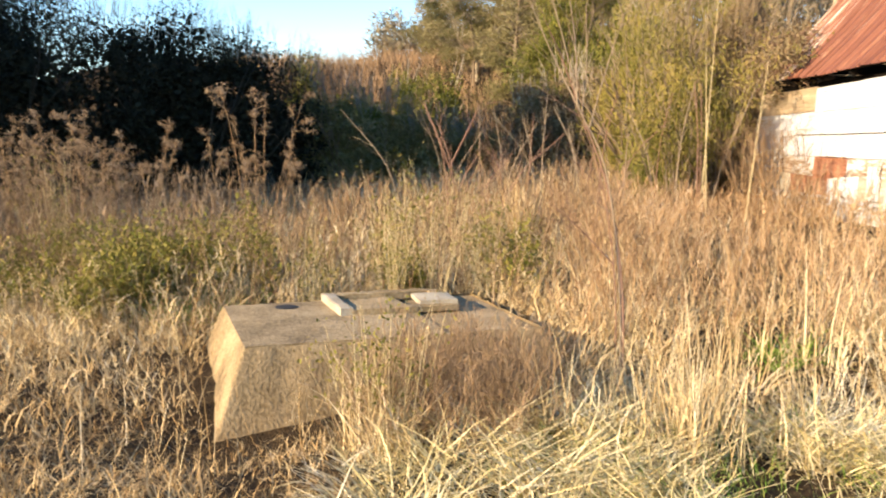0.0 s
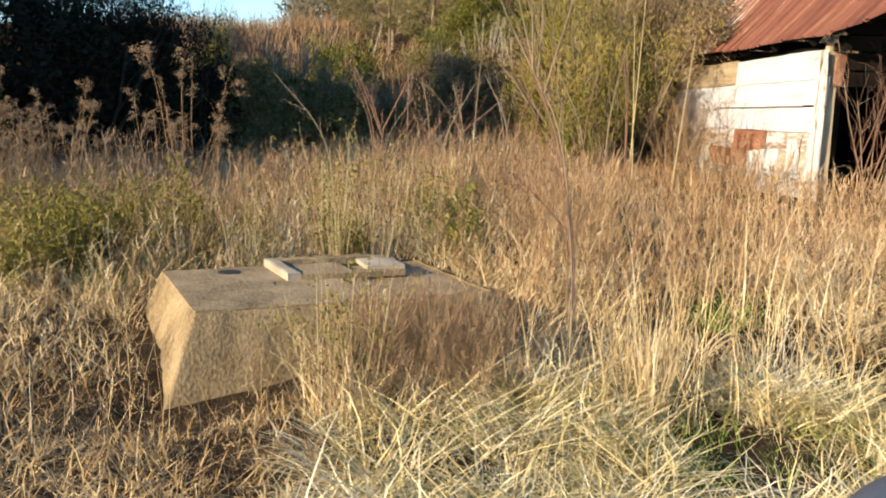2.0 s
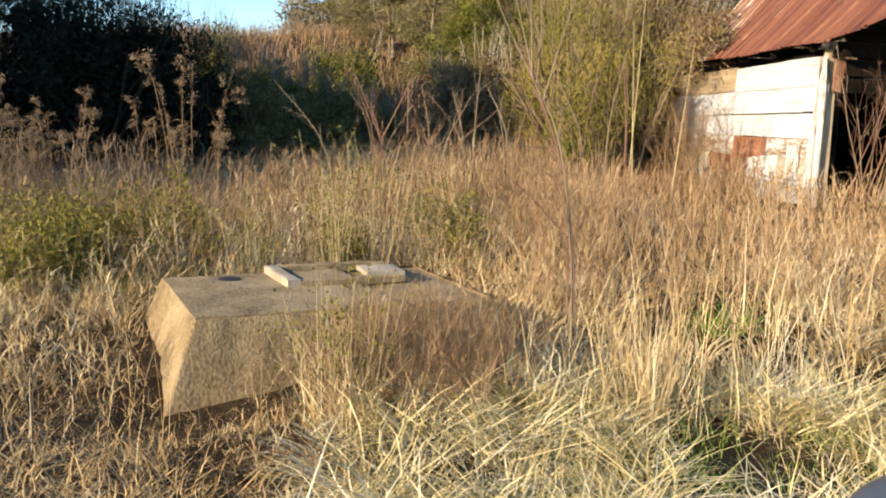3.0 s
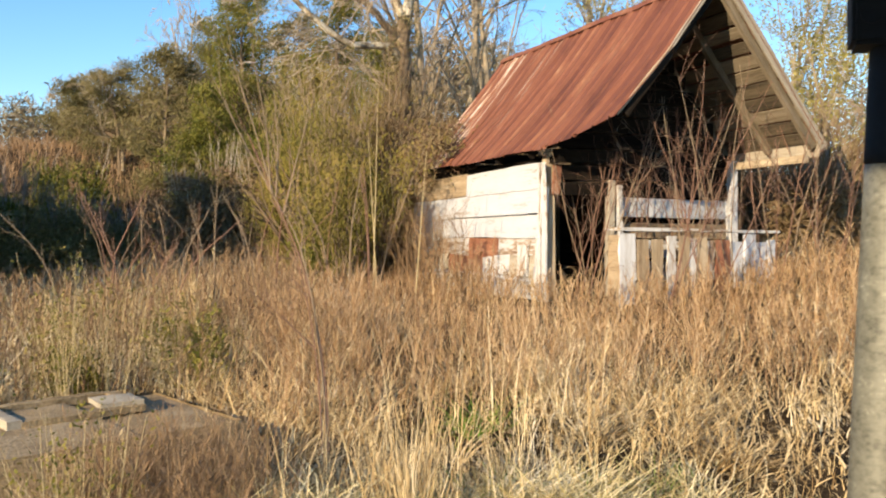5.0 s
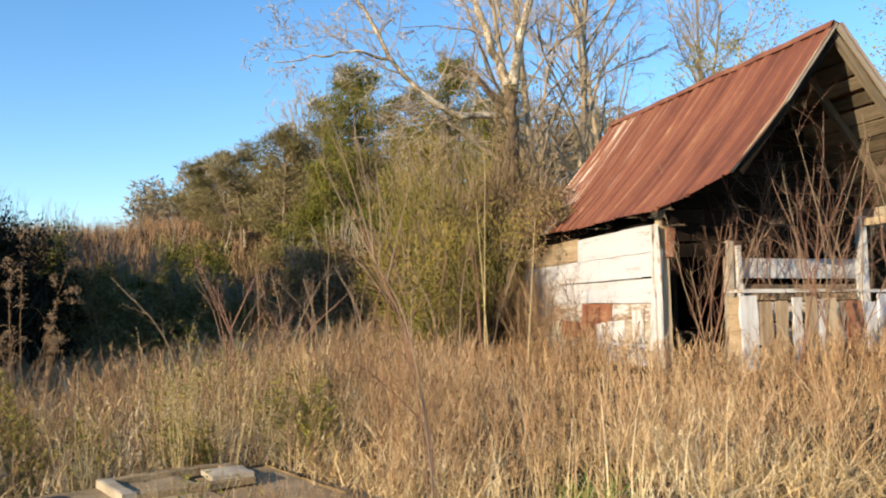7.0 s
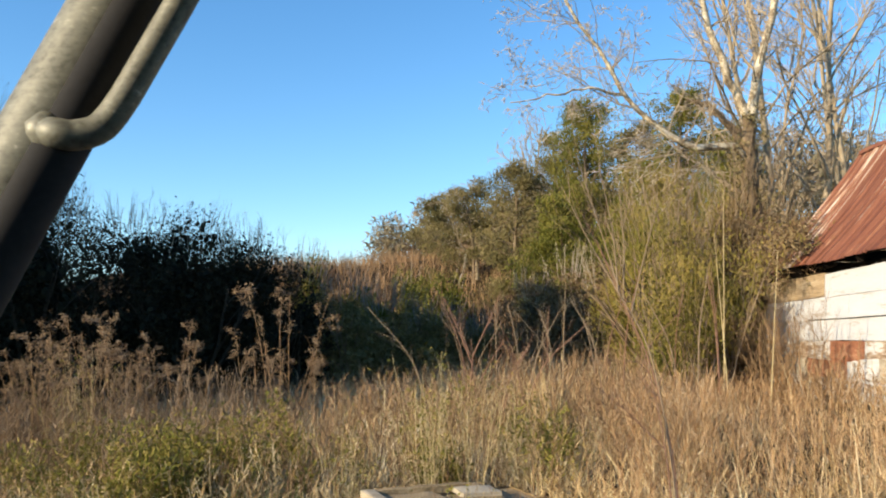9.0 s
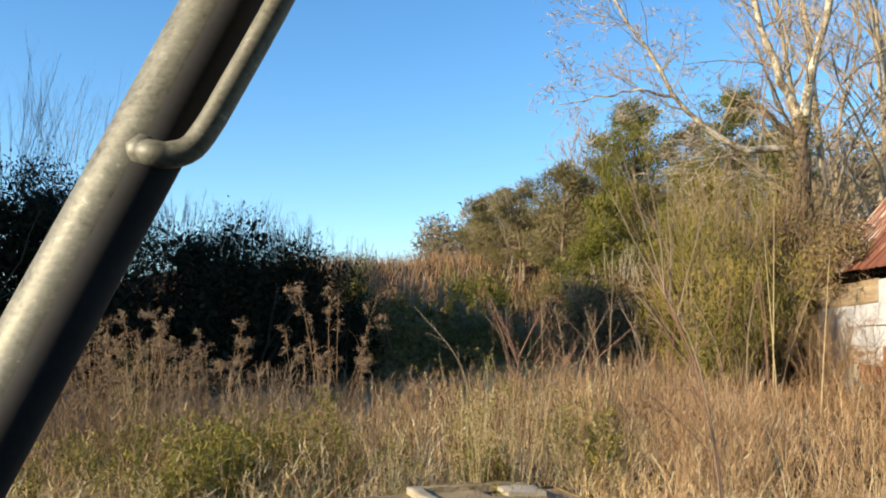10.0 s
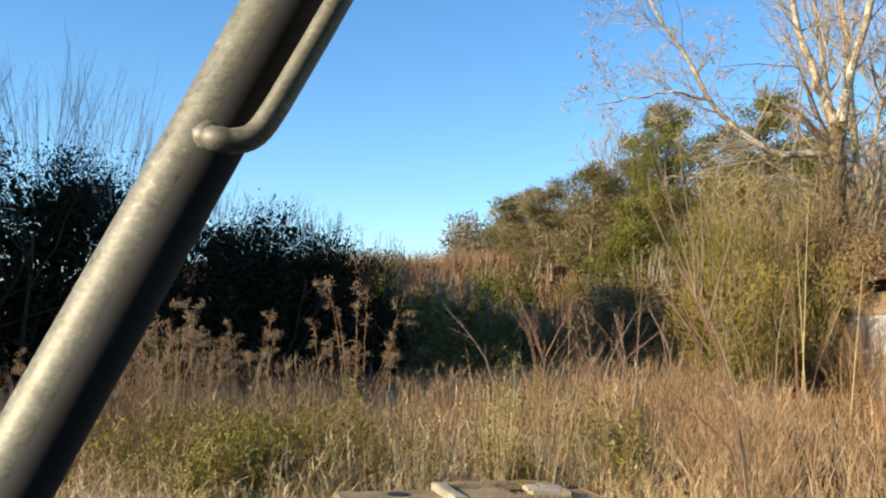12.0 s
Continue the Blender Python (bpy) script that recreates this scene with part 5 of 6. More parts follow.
# ---------------------------------------------------------------- grass of the field
HOLLOWS = [(2.3, 7.9, 0.65), (1.5, 4.6, 0.2), (1.95, 5.25, 0.52), (-1.27, 5.3, 0.38), (-1.95, 5.75, 0.35), (-2.75, 7.3, 0.45), (0.15, 4.9, 0.22), (3.3, 6.4, 0.25), (-3.2, 5.4, 0.3), (1.2, 7.6, 0.25), (-0.6, 5.5, 0.25), (4.2, 8.6, 0.3), (-4.4, 6.6, 0.3)]


def off_hollows(x, y, rng, strict=1.0):
    """True outside the bare, shaded hollows between the tussocks."""
    keep = np.ones(len(x), bool)
    for hx, hy, r in HOLLOWS:
        keep &= np.hypot(x - hx, (y - hy) * 0.8) > r * strict * rng.uniform(0.75, 1.2, len(x))
    hole = bumpy(x, y, 4.6, 1.7)
    return keep & (hole > 0.36 - 0.1 * rng.random(len(x)))


def brushy(x, y, rng):
    """Thins the grass where russet weeds take over before the barn."""
    return rng.random(len(x)) > 0.86 * step01((x - 0.2 + 0.8 * np.sin(y)) / 1.5) * step01((y - 7.6 - 0.5 * np.sin(2 * x)) / 1.2)


def field():
    rng = np.random.default_rng(11)
    x, y = in_view(rng, 2500, 2.9, 9.5, 0.85)
    ok = off_hollows(x, y, rng)
    x, y = x[ok], y[ok]
    brown = (x < 0.1 + 0.25 * np.sin(3 * y)) & (y < 7.4)
    grass("thatch_grass", "short matted straw between the tussocks", M_STRAW, 1, x[~brown], y[~brown], 0.14 + 0.2 * rng.random((~brown).sum()), 0.018, 1.0, 1.2, 0.10, 7, 5)
    grass("brown_grass", "flattened brown dead grass before the tank", M_BROWNGRASS, 9, x[brown], y[brown], (0.16 + 0.26 * rng.random(brown.sum())) * (1 - 0.6 * step01((y[brown] - 4.7) / 0.7) * step01((x[brown] + 2.6) / 0.4)), 0.018, 1.25, 1.6, 0.10, 10, 5)
    # straw tussocks over the nearer field, golden ones in front
    n = 150
    x, y = rng.uniform(-0.2, 4.6, n), rng.uniform(6.2, 9.4, n)
    ok = off_hollows(x, y, rng, 1.15)
    tussocks("straw_tussocks", "straw coloured grass tussocks beside the tank", M_STRAW, 31, x[ok], y[ok], 64, 0.52, 0.0155, 0.11, 0.55)
    n = 55
    x, y = rng.uniform(-4.6, -0.3, n), rng.uniform(3.0, 5.2, n)
    ok = off_hollows(x, y, rng, 1.2)
    tussocks("brown_tussocks", "brown and straw tussocks by the vehicle", M_BROWNGRASS, 32, x[ok], y[ok], 45, 0.42, 0.019, 0.09, 0.85)
    x, y = in_view(rng, 620, 7.8, 17.0, 0.95)
    ok = off_hollows(x, y, rng, 1.15) & brushy(x, y, rng)
    tussocks("field_tussocks", "tall dry grass tussocks across the field", M_STRAW, 33, x[ok], y[ok], 52, 0.70, 0.0085, 0.13, 0.3)
    x, y = in_view(rng, 2500, 7.6, 19.0, 0.95)
    ok = off_hollows(x, y, rng) & brushy(x, y, rng)
    x, y = x[ok], y[ok]
    grass("tall_dry_grass", "tall straw coloured dry grass across the field", M_STRAW, 2, x, y, grass_height(x, y), 0.0085, 0.6, 2.2, 0.12, 14, 5)
    x, y = in_view(rng, 2800, 17.0, 30.0, 0.9)
    grass("far_dry_grass", "pale dry grass by the hedge foot", M_STRAW, 3, x, y, grass_height(x, y) * 0.95, 0.013, 0.3, 0.8, 0.2, 7, 3)
    x, y = in_view(rng, 1500, 4.2, 16.0, 0.9)
    grass("broken_straw", "long broken straws lying at all angles", M_STRAW, 8, x, y, 0.35 + 0.5 * rng.random(len(x)), 0.007, 0.85, 0.25, 0.10, 3, 4)
    # golden tussocks right of the tank, with long blades laid over them
    n = 64
    x, y = rng.uniform(-0.4, 3.6, n), rng.uniform(3.6, 6.3, n)
    ok = off_hollows(x, y, rng, 1.3)
    tussocks("golden_tussocks", "long golden grass bent over in tussocks", M_GOLD, 34, x[ok], y[ok], 120, 0.56, 0.020, 0.10, 0.5, 3.5)
    n = 420
    x, y = rng.uniform(-0.6, 3.9, n), rng.uniform(3.9, 6.6, n)
    ok = off_hollows(x, y, rng, 1.0) & (x > -0.95 + 0.3 * (y - 4) + 0.2 * np.sin(5 * y))
    grass("golden_mat", "matted golden grass with blades at all angles", M_GOLD, 36, x[ok], y[ok], 0.2 + 0.25 * rng.random(ok.sum()), 0.014, 1.0, 1.2, 0.10, 16, 5)
    n = 380
    x, y = rng.uniform(-0.7, 3.6, n), rng.uniform(3.9, 6.2, n)
    ok = off_hollows(x, y, rng, 1.25)
    laid_straw(rng, x[ok], y[ok])
    n = 16
    x, y = rng.uniform(0.2, 3.2, n), rng.uniform(4.6, 6.4, n)
    ok = off_hollows(x, y, rng, 1.5)
    x, y = x[ok], y[ok]
    x, y = np.concatenate([x, rng.normal(2.5, 0.2, 5), rng.normal(1.3, 0.15, 4), rng.normal(3.2, 0.2, 5)]), np.concatenate([y, rng.normal(7.9, 0.2, 5), rng.normal(4.9, 0.15, 4), rng.normal(5.8, 0.3, 5)])
    tussocks("green_tussocks", "tussocks with fresh green blades among the gold", M_GREEN, 35, x, y, 55, 0.40, 0.014, 0.09, 0.5)
    n = 60
    x, y = np.concatenate([rng.normal(1.42, 0.13, n), rng.uniform(-0.2, 3.5, n)]), np.concatenate([rng.normal(6.0, 0.2, n), rng.uniform(5.6, 8, n)])
    grass("straw_stalks", "upright pale straw stalks beside the tank", M_STRAW, 5, x, y, 0.75 + 0.4 * rng.random(2 * n), 0.010, 0.14, 0.35, 0.06, 3)
    n = 22
    x, y = rng.normal(-0.62, 0.13, n), rng.normal(5.72, 0.12, n)
    grass("straw_clump", "clump of pale straw growing against the tank", M_STRAW, 41, x, y, 0.35 + 0.4 * rng.random(n), 0.012, 0.35, 0.8, 0.07, 7, 5)
    n = 9
    x, y = rng.normal(0.15, 0.07, n), rng.normal(12.0, 0.07, n)
    grass("bunch_grass", "upright bunch of pale golden grass in the field", M_STRAW, 42, x, y, 0.85 + 0.3 * rng.random(n), 0.012, 0.10, 0.3, 0.05, 12, 4)
    # green shoots near the ground
    x, y = in_view(rng, 110, 4.2, 6.5, 1.0, 0.0, 0.6)
    grass("green_grass", "fresh green grass showing through the dry tussocks", M_GREEN, 6, x, y, 0.14 + 0.2 * rng.random(len(x)), 0.010, 0.5, 0.9, 0.06, 8)
    n = 160
    x, y = rng.normal(-3.3, 0.35, n), rng.normal(9.6, 0.35, n)
    grass("green_tuft", "low bright green grass tuft behind the tank", M_GREEN, 7, x, y, 0.22 + 0.15 * rng.random(n), 0.010, 0.4, 0.9, 0.06, 10)


def trampled():
    """Short flattened grass round the vehicle."""
    rng = np.random.default_rng(38)
    x, y = rng.uniform(-5.5, 5.5, 1500), rng.uniform(-6.0, 4.2, 1500)
    ok = (np.abs(x) > 1.35) | (y < -1.6) | (y > 2.2)
    grass("trampled_grass", "short flattened dead grass round the vehicle", M_BROWNGRASS, 39, x[ok], y[ok], 0.08 + 0.1 * rng.random(ok.sum()), 0.016, 1.1, 1.0, 0.14, 8, 3)


trampled()


def laid_straw(rng, x, y):
    """Long pale blades that the wind has laid across the tussocks in sheaves."""
    per = 14
    n = len(x)
    way = np.where(rng.random(n) < 0.5, rng.normal(0.1, 0.5, n) + 3.14 * (rng.random(n) < 0.4), rng.uniform(0, 6.28, n))
    bx = np.repeat(x, per) + rng.normal(0, 0.07, n * per)
    by = np.repeat(y, per) + rng.normal(0, 0.07, n * per)
    ok = keep_clear(bx, by)
    m = int(ok.sum())
    head = (np.repeat(way, per) + rng.normal(0, 0.22, n * per))[ok]
    bx, by = bx[ok], by[ok]
    base = np.stack([bx, by, ground_z(bx, by) + rng.uniform(0.02, 0.22, m)], -1)
    s = Soup()
    blades(s, rng, base, 0.2 + 0.6 * rng.random(m) ** 1.6, rng.uniform(0.008, 0.016, m), head, rng.uniform(0.9, 1.5, m), rng.uniform(0.0, 0.5, m), 5, 0.25)
    tagged(part("laid_straw", s.mesh("laid_straw"), M_GOLD), "long pale blades lying across the tussocks", "grass", kind="stuff")


field()


def stem_field(name, label, seed, x, y, height, r, material, twigs=5, lean=0.12, curls=0, leaf=0.019):
    """Fine upright dead stems with side twigs."""
    rng = np.random.default_rng(seed)
    ok = keep_clear(x, y, 0.05)
    x, y, height = x[ok], y[ok], height[ok]
    height = height * (1 - 0.45 * step01((x - 1.5) / 2.0) * step01((y - 8.5) / 2.0))
    n = len(x)
    d = unit(np.stack([rng.normal(0, lean, n), rng.normal(0, lean, n), np.ones(n)], -1))
    base = np.stack([x, y, ground_z(x, y) - 0.03], -1)
    f = np.linspace(0, 1, 4)
    path = base[:, None] + d[:, None] * (f[None] * height[:, None])[..., None] + rng.normal(0, 0.02, (n, 4, 3)) * f[None, :, None]
    rad = r * np.clip(np.hypot(x, y) / 8, 0.8, 2.2)[:, None] * np.linspace(1, 0.45, 4)[None]
    s = Soup()
    tubes(s, path, rad, 3)
    if twigs:
        g = rng.uniform(0.30, 0.97, (n, twigs))
        at = (base[:, None] + d[:, None] * (g * height[:, None])[..., None]).reshape(-1, 3)
        m = len(at)
        ln = (height[:, None] * rng.uniform(0.12, 0.34, (n, twigs)) * (1.25 - 0.6 * g)).ravel()
        blades(s, rng, at, ln, np.repeat(rad[:, 1] * 1.5, twigs), rng.uniform(0, 6.28, m), rng.uniform(0.35, 1.2, m), rng.normal(-0.1, 0.35, m), 3, 0.3)
    if curls:
        g = rng.random((n, curls)) ** 0.8
        at = (base[:, None] + d[:, None] * (g * height[:, None])[..., None]).reshape(-1, 3)
        m = len(at)
        sz = np.repeat(np.clip(np.hypot(x, y) / 9, 0.8, 1.8), curls)
        blades(s, rng, at + rng.normal(0, 0.004, (m, 3)), 0.15 * sz * rng.uniform(0.5, 1.5, m), leaf * sz * rng.uniform(0.6, 1.4, m), rng.uniform(0, 6.28, m), rng.uniform(0.2, 1.9, m), rng.uniform(0.3, 2.6, m), 3)
    return tagged(part(name, s.mesh(name), material), label, "weeds", kind="stuff")


def stems():
    rng = np.random.default_rng(21)
    x, y = in_view(rng, 3300, 7.6, 16.0, 0.9, 0.08, 0.95)
    stem_field("russet_weeds", "thin reddish brown weed stems before the barn", 22, x, y, rng.uniform(0.55, 1.1, len(x)) * (0.7 + 0.5 * bumpy(x, y, 0.8, 1.0)), 0.0036, M_RUSSET, 20, 0.3, 4, 0.008)
    x, y = in_view(rng, 1200, 8.5, 24.0, 0.9, -0.75, 0.1)
    stem_field("brown_weeds", "dead brown weed stems across the field", 23, x, y, rng.uniform(0.6, 1.2, len(x)), 0.0042, M_STEM, 12, 0.25, 6, 0.010)
    x, y = in_view(rng, 3600, 6.2, 17.0, 0.9)
    ok = off_hollows(x, y, rng) & brushy(x, y, rng)
    x, y = x[ok], y[ok]
    stem_field("curled_dead_leaves", "pale curled dead leaves on short dry stalks", 26, x, y, rng.uniform(0.3, 0.8, len(x)) * (0.6 + 0.8 * bumpy(x, y, 1.3, 3.0)), 0.004, M_STRAW, 0, 0.4, 22, 0.0085)
    n = 850
    x, y = rng.uniform(-0.8, 0.5, n), rng.normal(6.4, 0.35, n)
    stem_field("tangled_weeds", "dead weed stems tangled against the tank", 24, x, y, rng.uniform(0.35, 0.85, n), 0.0032, M_STEM, 9, 0.4, 6, 0.009)
    n = 90
    p, q = rng.uniform(-1.2, 4.6, n), rng.uniform(-3.2, -1.2, n)
    c, s_ = math.cos(radians(BTURN)), math.sin(radians(BTURN))
    stem_field("barn_front_weeds", "tall thin branching weeds before the barn front", 28, BX + p * c - q * s_, BY + p * s_ + q * c, rng.uniform(0.8, 1.6, n), 0.0036, M_RUSSET, 12, 0.25, 8, 0.010)
    n = 70
    p, q = rng.uniform(-1.1, -0.3, n), rng.uniform(0.0, 5.0, n)
    stem_field("wall_side_weeds", "thin dead weeds along the white wall", 29, BX + p * c - q * s_, BY + p * s_ + q * c, rng.uniform(1.0, 2.0, n), 0.0036, M_STEM, 10, 0.25, 6, 0.012)
    n = 420
    x, y = rng.uniform(-9.0, -3.6, n), rng.normal(11.9, 0.9, n)
    stem_field("rank_weeds", "tall brown dead weeds along the hedge foot", 27, x, y, rng.uniform(0.7, 1.7, n), 0.0042, M_SEED, 12, 0.16, 12, 0.011)
    n = 300
    x, y = rng.uniform(-3.4, 1.6, n), rng.uniform(9.0, 15.0, n)
    stem_field("dry_flower_stalks", "dry upright flower stalks with small grey heads", 30, x, y, rng.uniform(0.8, 1.35, n), 0.0038, M_STEM, 9, 0.12, 10, 0.010)
    n = 1150
    x, y = rng.uniform(-4.2, -0.6, n), rng.uniform(3.2, 6.6, n)
    x[:350], y[:350] = rng.uniform(-5.4, -2.5, 350), rng.uniform(6.4, 8.8, 350)
    near = step01((y - 4.6) / 0.8) * step01((x + 2.6) / 0.4)
    stem_field("brown_litter_weeds", "low brown dead weeds and litter beside the tank", 25, x, y, rng.uniform(0.15, 0.4, n) * (1 - 0.6 * near), 0.0026, M_BROWNGRASS, 5, 1.1, 8, 0.010)


stems()


def build_forb(x, y, height, seed, spread=0.35, stems_=9, count=700, label="leafy olive green weed among the dry grass", name="green_weed", leaf=0.055, stem_mat=M_STEM):
    rng = np.random.default_rng(seed)
    z = float(ground_z(x, y))
    b = tagged(anchor(name, x, y, z - 0.03), label, "weed", "leafy green weeds in the field")
    g = {}
    spec = [(6, 0.06, 5, 0.3, 0.5, 0.04), (3, 0.1, 0, 0.4, 0.5, 0.05)]
    for k in range(stems_):
        a = rng.uniform(0, 6.28)
        o = spread * rng.random()
        grow(rng, (o * 0.5 * math.cos(a), o * 0.5 * math.sin(a), 0), (o * math.cos(a), o * math.sin(a), 1), height * rng.uniform(0.6, 1.05), 0.005, spec, 0, g)
    stuff(part("stem_mass", branch_mesh("stem_mass", g, (0, 1), (4, 3)), stem_mat, b))
    s = Soup()
    p = np.concatenate([tips(g, 0), tips(g, 1), tips(g, 1)])
    p = p[rng.integers(0, len(p), count)] + rng.normal(0, 0.035, (count, 3))
    leaves(s, rng, p, leaf, 0.018, np.array([0, 0, 0.7]), 0.8)
    stuff(part("leafage", s.mesh("leafage", False), M_FORB, b))


rngf = np.random.default_rng(61)
for k in range(46):
    x, y = (rngf.uniform(-6.8, -3.1), rngf.uniform(8.7, 11.2)) if k < 34 else (rngf.uniform(-3.2, 0.4), rngf.uniform(8.8, 12.0))
    build_forb(x, y, rngf.uniform(0.5, 1.15), 500 + k, 0.3, 7, 380, leaf=0.07)
for k in range(12):
    x, y = rngf.normal(-4.0, 0.5), rngf.normal(9.3, 0.4)
    build_forb(x, y, rngf.uniform(0.7, 1.05), 540 + k, 0.45, 9, 700, leaf=0.07)
for k, (x, y, h) in enumerate([(-0.72, 5.95, 0.95), (-0.52, 5.85, 1.1), (-1.05, 9.2, 1.5), (-0.7, 9.5, 1.7), (-1.9, 9.0, 1.1), (-1.3, 10.2, 1.6), (-0.2, 9.8, 1.2), (-6.1, 11.6, 2.0), (-6.4, 11.9, 1.9), (-5.9, 12.0, 1.7)]):
    build_forb(x, y, h, 560 + k, 0.3, 14, 260, label="tall dry weed with a few grey green leaves by the tank", leaf=0.04, stem_mat=M_STRAWSTEM)


# ---------------------------------------------------------------- tall dried weeds with seed heads
def build_seed_weed(height, seed, x, y):
    rng = np.random.default_rng(seed)
    w = tagged(anchor("seed_head_weed", x, y, float(ground_z(x, y)) - 0.03, float(rng.uniform(0, 360))), "tall dried weed with fluffy brown seed heads", "weed", "dried weeds along the hedge")
    g = {}
    spec = [(7, 0.06, 9, 0.17, 0.55, 0.02), (5, 0.16, 2, 0.4, 0.6, -0.25), (3, 0.2, 0, 0.4, 0.6, -0.05)]
    for k in range(rng.integers(2, 5)):
        a = rng.uniform(0, 6.28)
        grow(rng, (0.06 * math.cos(a), 0.06 * math.sin(a), 0), (0.16 * math.cos(a), 0.16 * math.sin(a), 1), height * rng.uniform(0.75, 1.0), 0.007, spec, 0, g)
    stuff(part("stem_mass", branch_mesh("stem_mass", g, (0, 1, 2), (4, 3, 3)), M_STEM, w))
    s = Soup()
    for path, _ in g[0] + g[1]:
        if path[-1, 2] < height * 0.74:
            continue
        n = 60
        f = 1 - rng.random(n) ** 1.3 * (0.12 if len(path) == 7 else 0.6)
        i = np.clip((f * (len(path) - 1)).astype(int), 0, len(path) - 2)
        r = f * (len(path) - 1) - i
        p = path[i] * (1 - r[:, None]) + path[i + 1] * r[:, None] + rng.normal(0, 0.018, (n, 3))
        leaves(s, rng, p, 0.05, 0.010, np.array([0, 0, -0.5]), 0.9)
    stuff(part("seed_fluff", s.mesh("seed_fluff", False), M_SEED, w))
    return w


rngw = np.random.default_rng(71)
models = [build_seed_weed(h, 600 + k, x, y) for k, (h, x, y) in enumerate([(2.7, -3.45, 12.2), (2.2, -5.0, 12.2), (2.0, -5.8, 11.6), (2.3, -6.4, 12.4)])]
for k in range(28):
    x = rngw.uniform(-8.8, -3.4) if k % 3 else rngw.uniform(-8.0, -4.6)
    y = 12.6 + rngw.uniform(-1.2, 1.6)
    h = rngw.uniform(0.7, 1.25)
    ob = copy_thing(models[1 + k % 3], pose(x, y, float(ground_z(x, y)) - 0.03, 0, 0, rngw.uniform(0, 360)) @ Matrix.Scale(h, 4))


# ---------------------------------------------------------------- saplings and canes
def build_sapling(name, label, lines, r, seed, side=5, mat=M_TWIG, category="sapling"):
    rng = np.random.default_rng(seed)
    base = lines[0][0]
    t = tagged(anchor(name, base[0], base[1], base[2]), label, category)
    main, kids = {0: []}, {}
    spec = [(4, 0.08, 3, 0.5, 0.5, 0.04), (3, 0.1, 0, 0.5, 0.5, 0.0)]
    for k, pts in enumerate(lines):
        p = smooth_line(pts, 14) - np.array(base)
        rr = np.linspace(r, r * 0.35, 14) if k == 0 else np.linspace(r * 0.6, r * 0.2, 14)
        main[0].append((p, rr))
        for j in range(side):
            i = int(rng.integers(4, 13))
            d = unit(p[i + 1] - p[i]) if i < 13 else unit(p[i] - p[i - 1])
            grow(rng, p[i], d + 0.5 * rng.normal(0, 1, 3) + np.array([0, 0, 0.3]), rng.uniform(0.2, 0.7), r * 0.22, spec, 0, kids)
    for k, pr in enumerate(main[0]):
        part("stem" if k == 0 else "fork", branch_mesh("stem", {0: [pr]}, (0,), (7,)), mat, t)
    stuff(part("twig_mass", branch_mesh("twig_mass", kids, (0, 1), (3, 3)), mat, t))
    return t


gz = float(ground_z(1.09, 7.2))
build_sapling("bare_sapling", "slender bare sapling with forked pale branches", [
    [(1.09, 7.2, gz - 0.05), (1.05, 7.2, 1.0), (0.90, 7.22, 1.95), (0.66, 7.25, 2.45)],
    [(0.70, 7.25, 2.38), (0.45, 7.3, 2.85), (0.22, 7.34, 3.35)], [(0.68, 7.25, 2.42), (0.55, 7.28, 2.9), (0.34, 7.3, 3.6)],
    [(0.66, 7.25, 2.45), (0.62, 7.2, 2.95), (0.52, 7.2, 3.5)], [(0.76, 7.23, 2.28), (0.86, 7.2, 2.7), (1.0, 7.18, 3.2)],
    [(0.7, 7.25, 2.4), (0.72, 7.3, 2.8), (0.70, 7.35, 3.25)]], 0.0115, 81, 6, M_SAPLING)
gz = float(ground_z(1.0, 7.35))
build_sapling("thin_sapling", "thin dark bare stem beside the forked sapling", [
    [(1.12, 7.32, gz - 0.05), (1.08, 7.32, 1.0), (0.93, 7.32, 1.8), (0.72, 7.34, 2.35), (0.5, 7.4, 2.9)], [(1.05, 7.15, gz - 0.05), (1.0, 7.16, 1.1), (0.86, 7.2, 1.9), (0.62, 7.2, 2.5)], [(1.0, 7.3, 1.2), (0.7, 7.2, 1.5), (0.45, 7.1, 1.7)]], 0.011, 82, 9, M_REDTWIG)
gz = float(ground_z(-1.02, 13.96))
build_sapling("forked_cane", "bare reddish cane forking in two", [
    [(-1.02, 13.96, gz - 0.05), (-1.0, 13.96, 1.3), (-0.95, 13.95, 1.9)], [(-0.98, 13.95, 1.75), (-1.2, 13.93, 2.3), (-1.4, 13.93, 2.75)], [(-0.96, 13.95, 1.85), (-0.75, 13.97, 2.3), (-0.5, 13.98, 2.85)]], 0.022, 83, 5, M_REDTWIG)
rngs = np.random.default_rng(91)
for k in range(32):
    x, y = (rngs.uniform(-1.6, 3.2), rngs.uniform(12.5, 17)) if k < 16 else (rngs.uniform(-1.4, 1.7), rngs.uniform(12.2, 15.5))
    g0 = float(ground_z(x, y))
    h = rngs.uniform(1.3, 2.3)
    dx, dy = rngs.uniform(-0.6, 0.6, 2) * (1 if k < 16 else 1.8)
    build_sapling("bare_cane", "leafless thin cane rising from the grass", [[(x, y, g0 - 0.05), (x + dx * 0.3, y + dy * 0.3, g0 + h * 0.6), (x + dx, y + dy, g0 + h)]], 0.013, 700 + k, 6, M_REDTWIG if k % 2 else M_SAPLING)
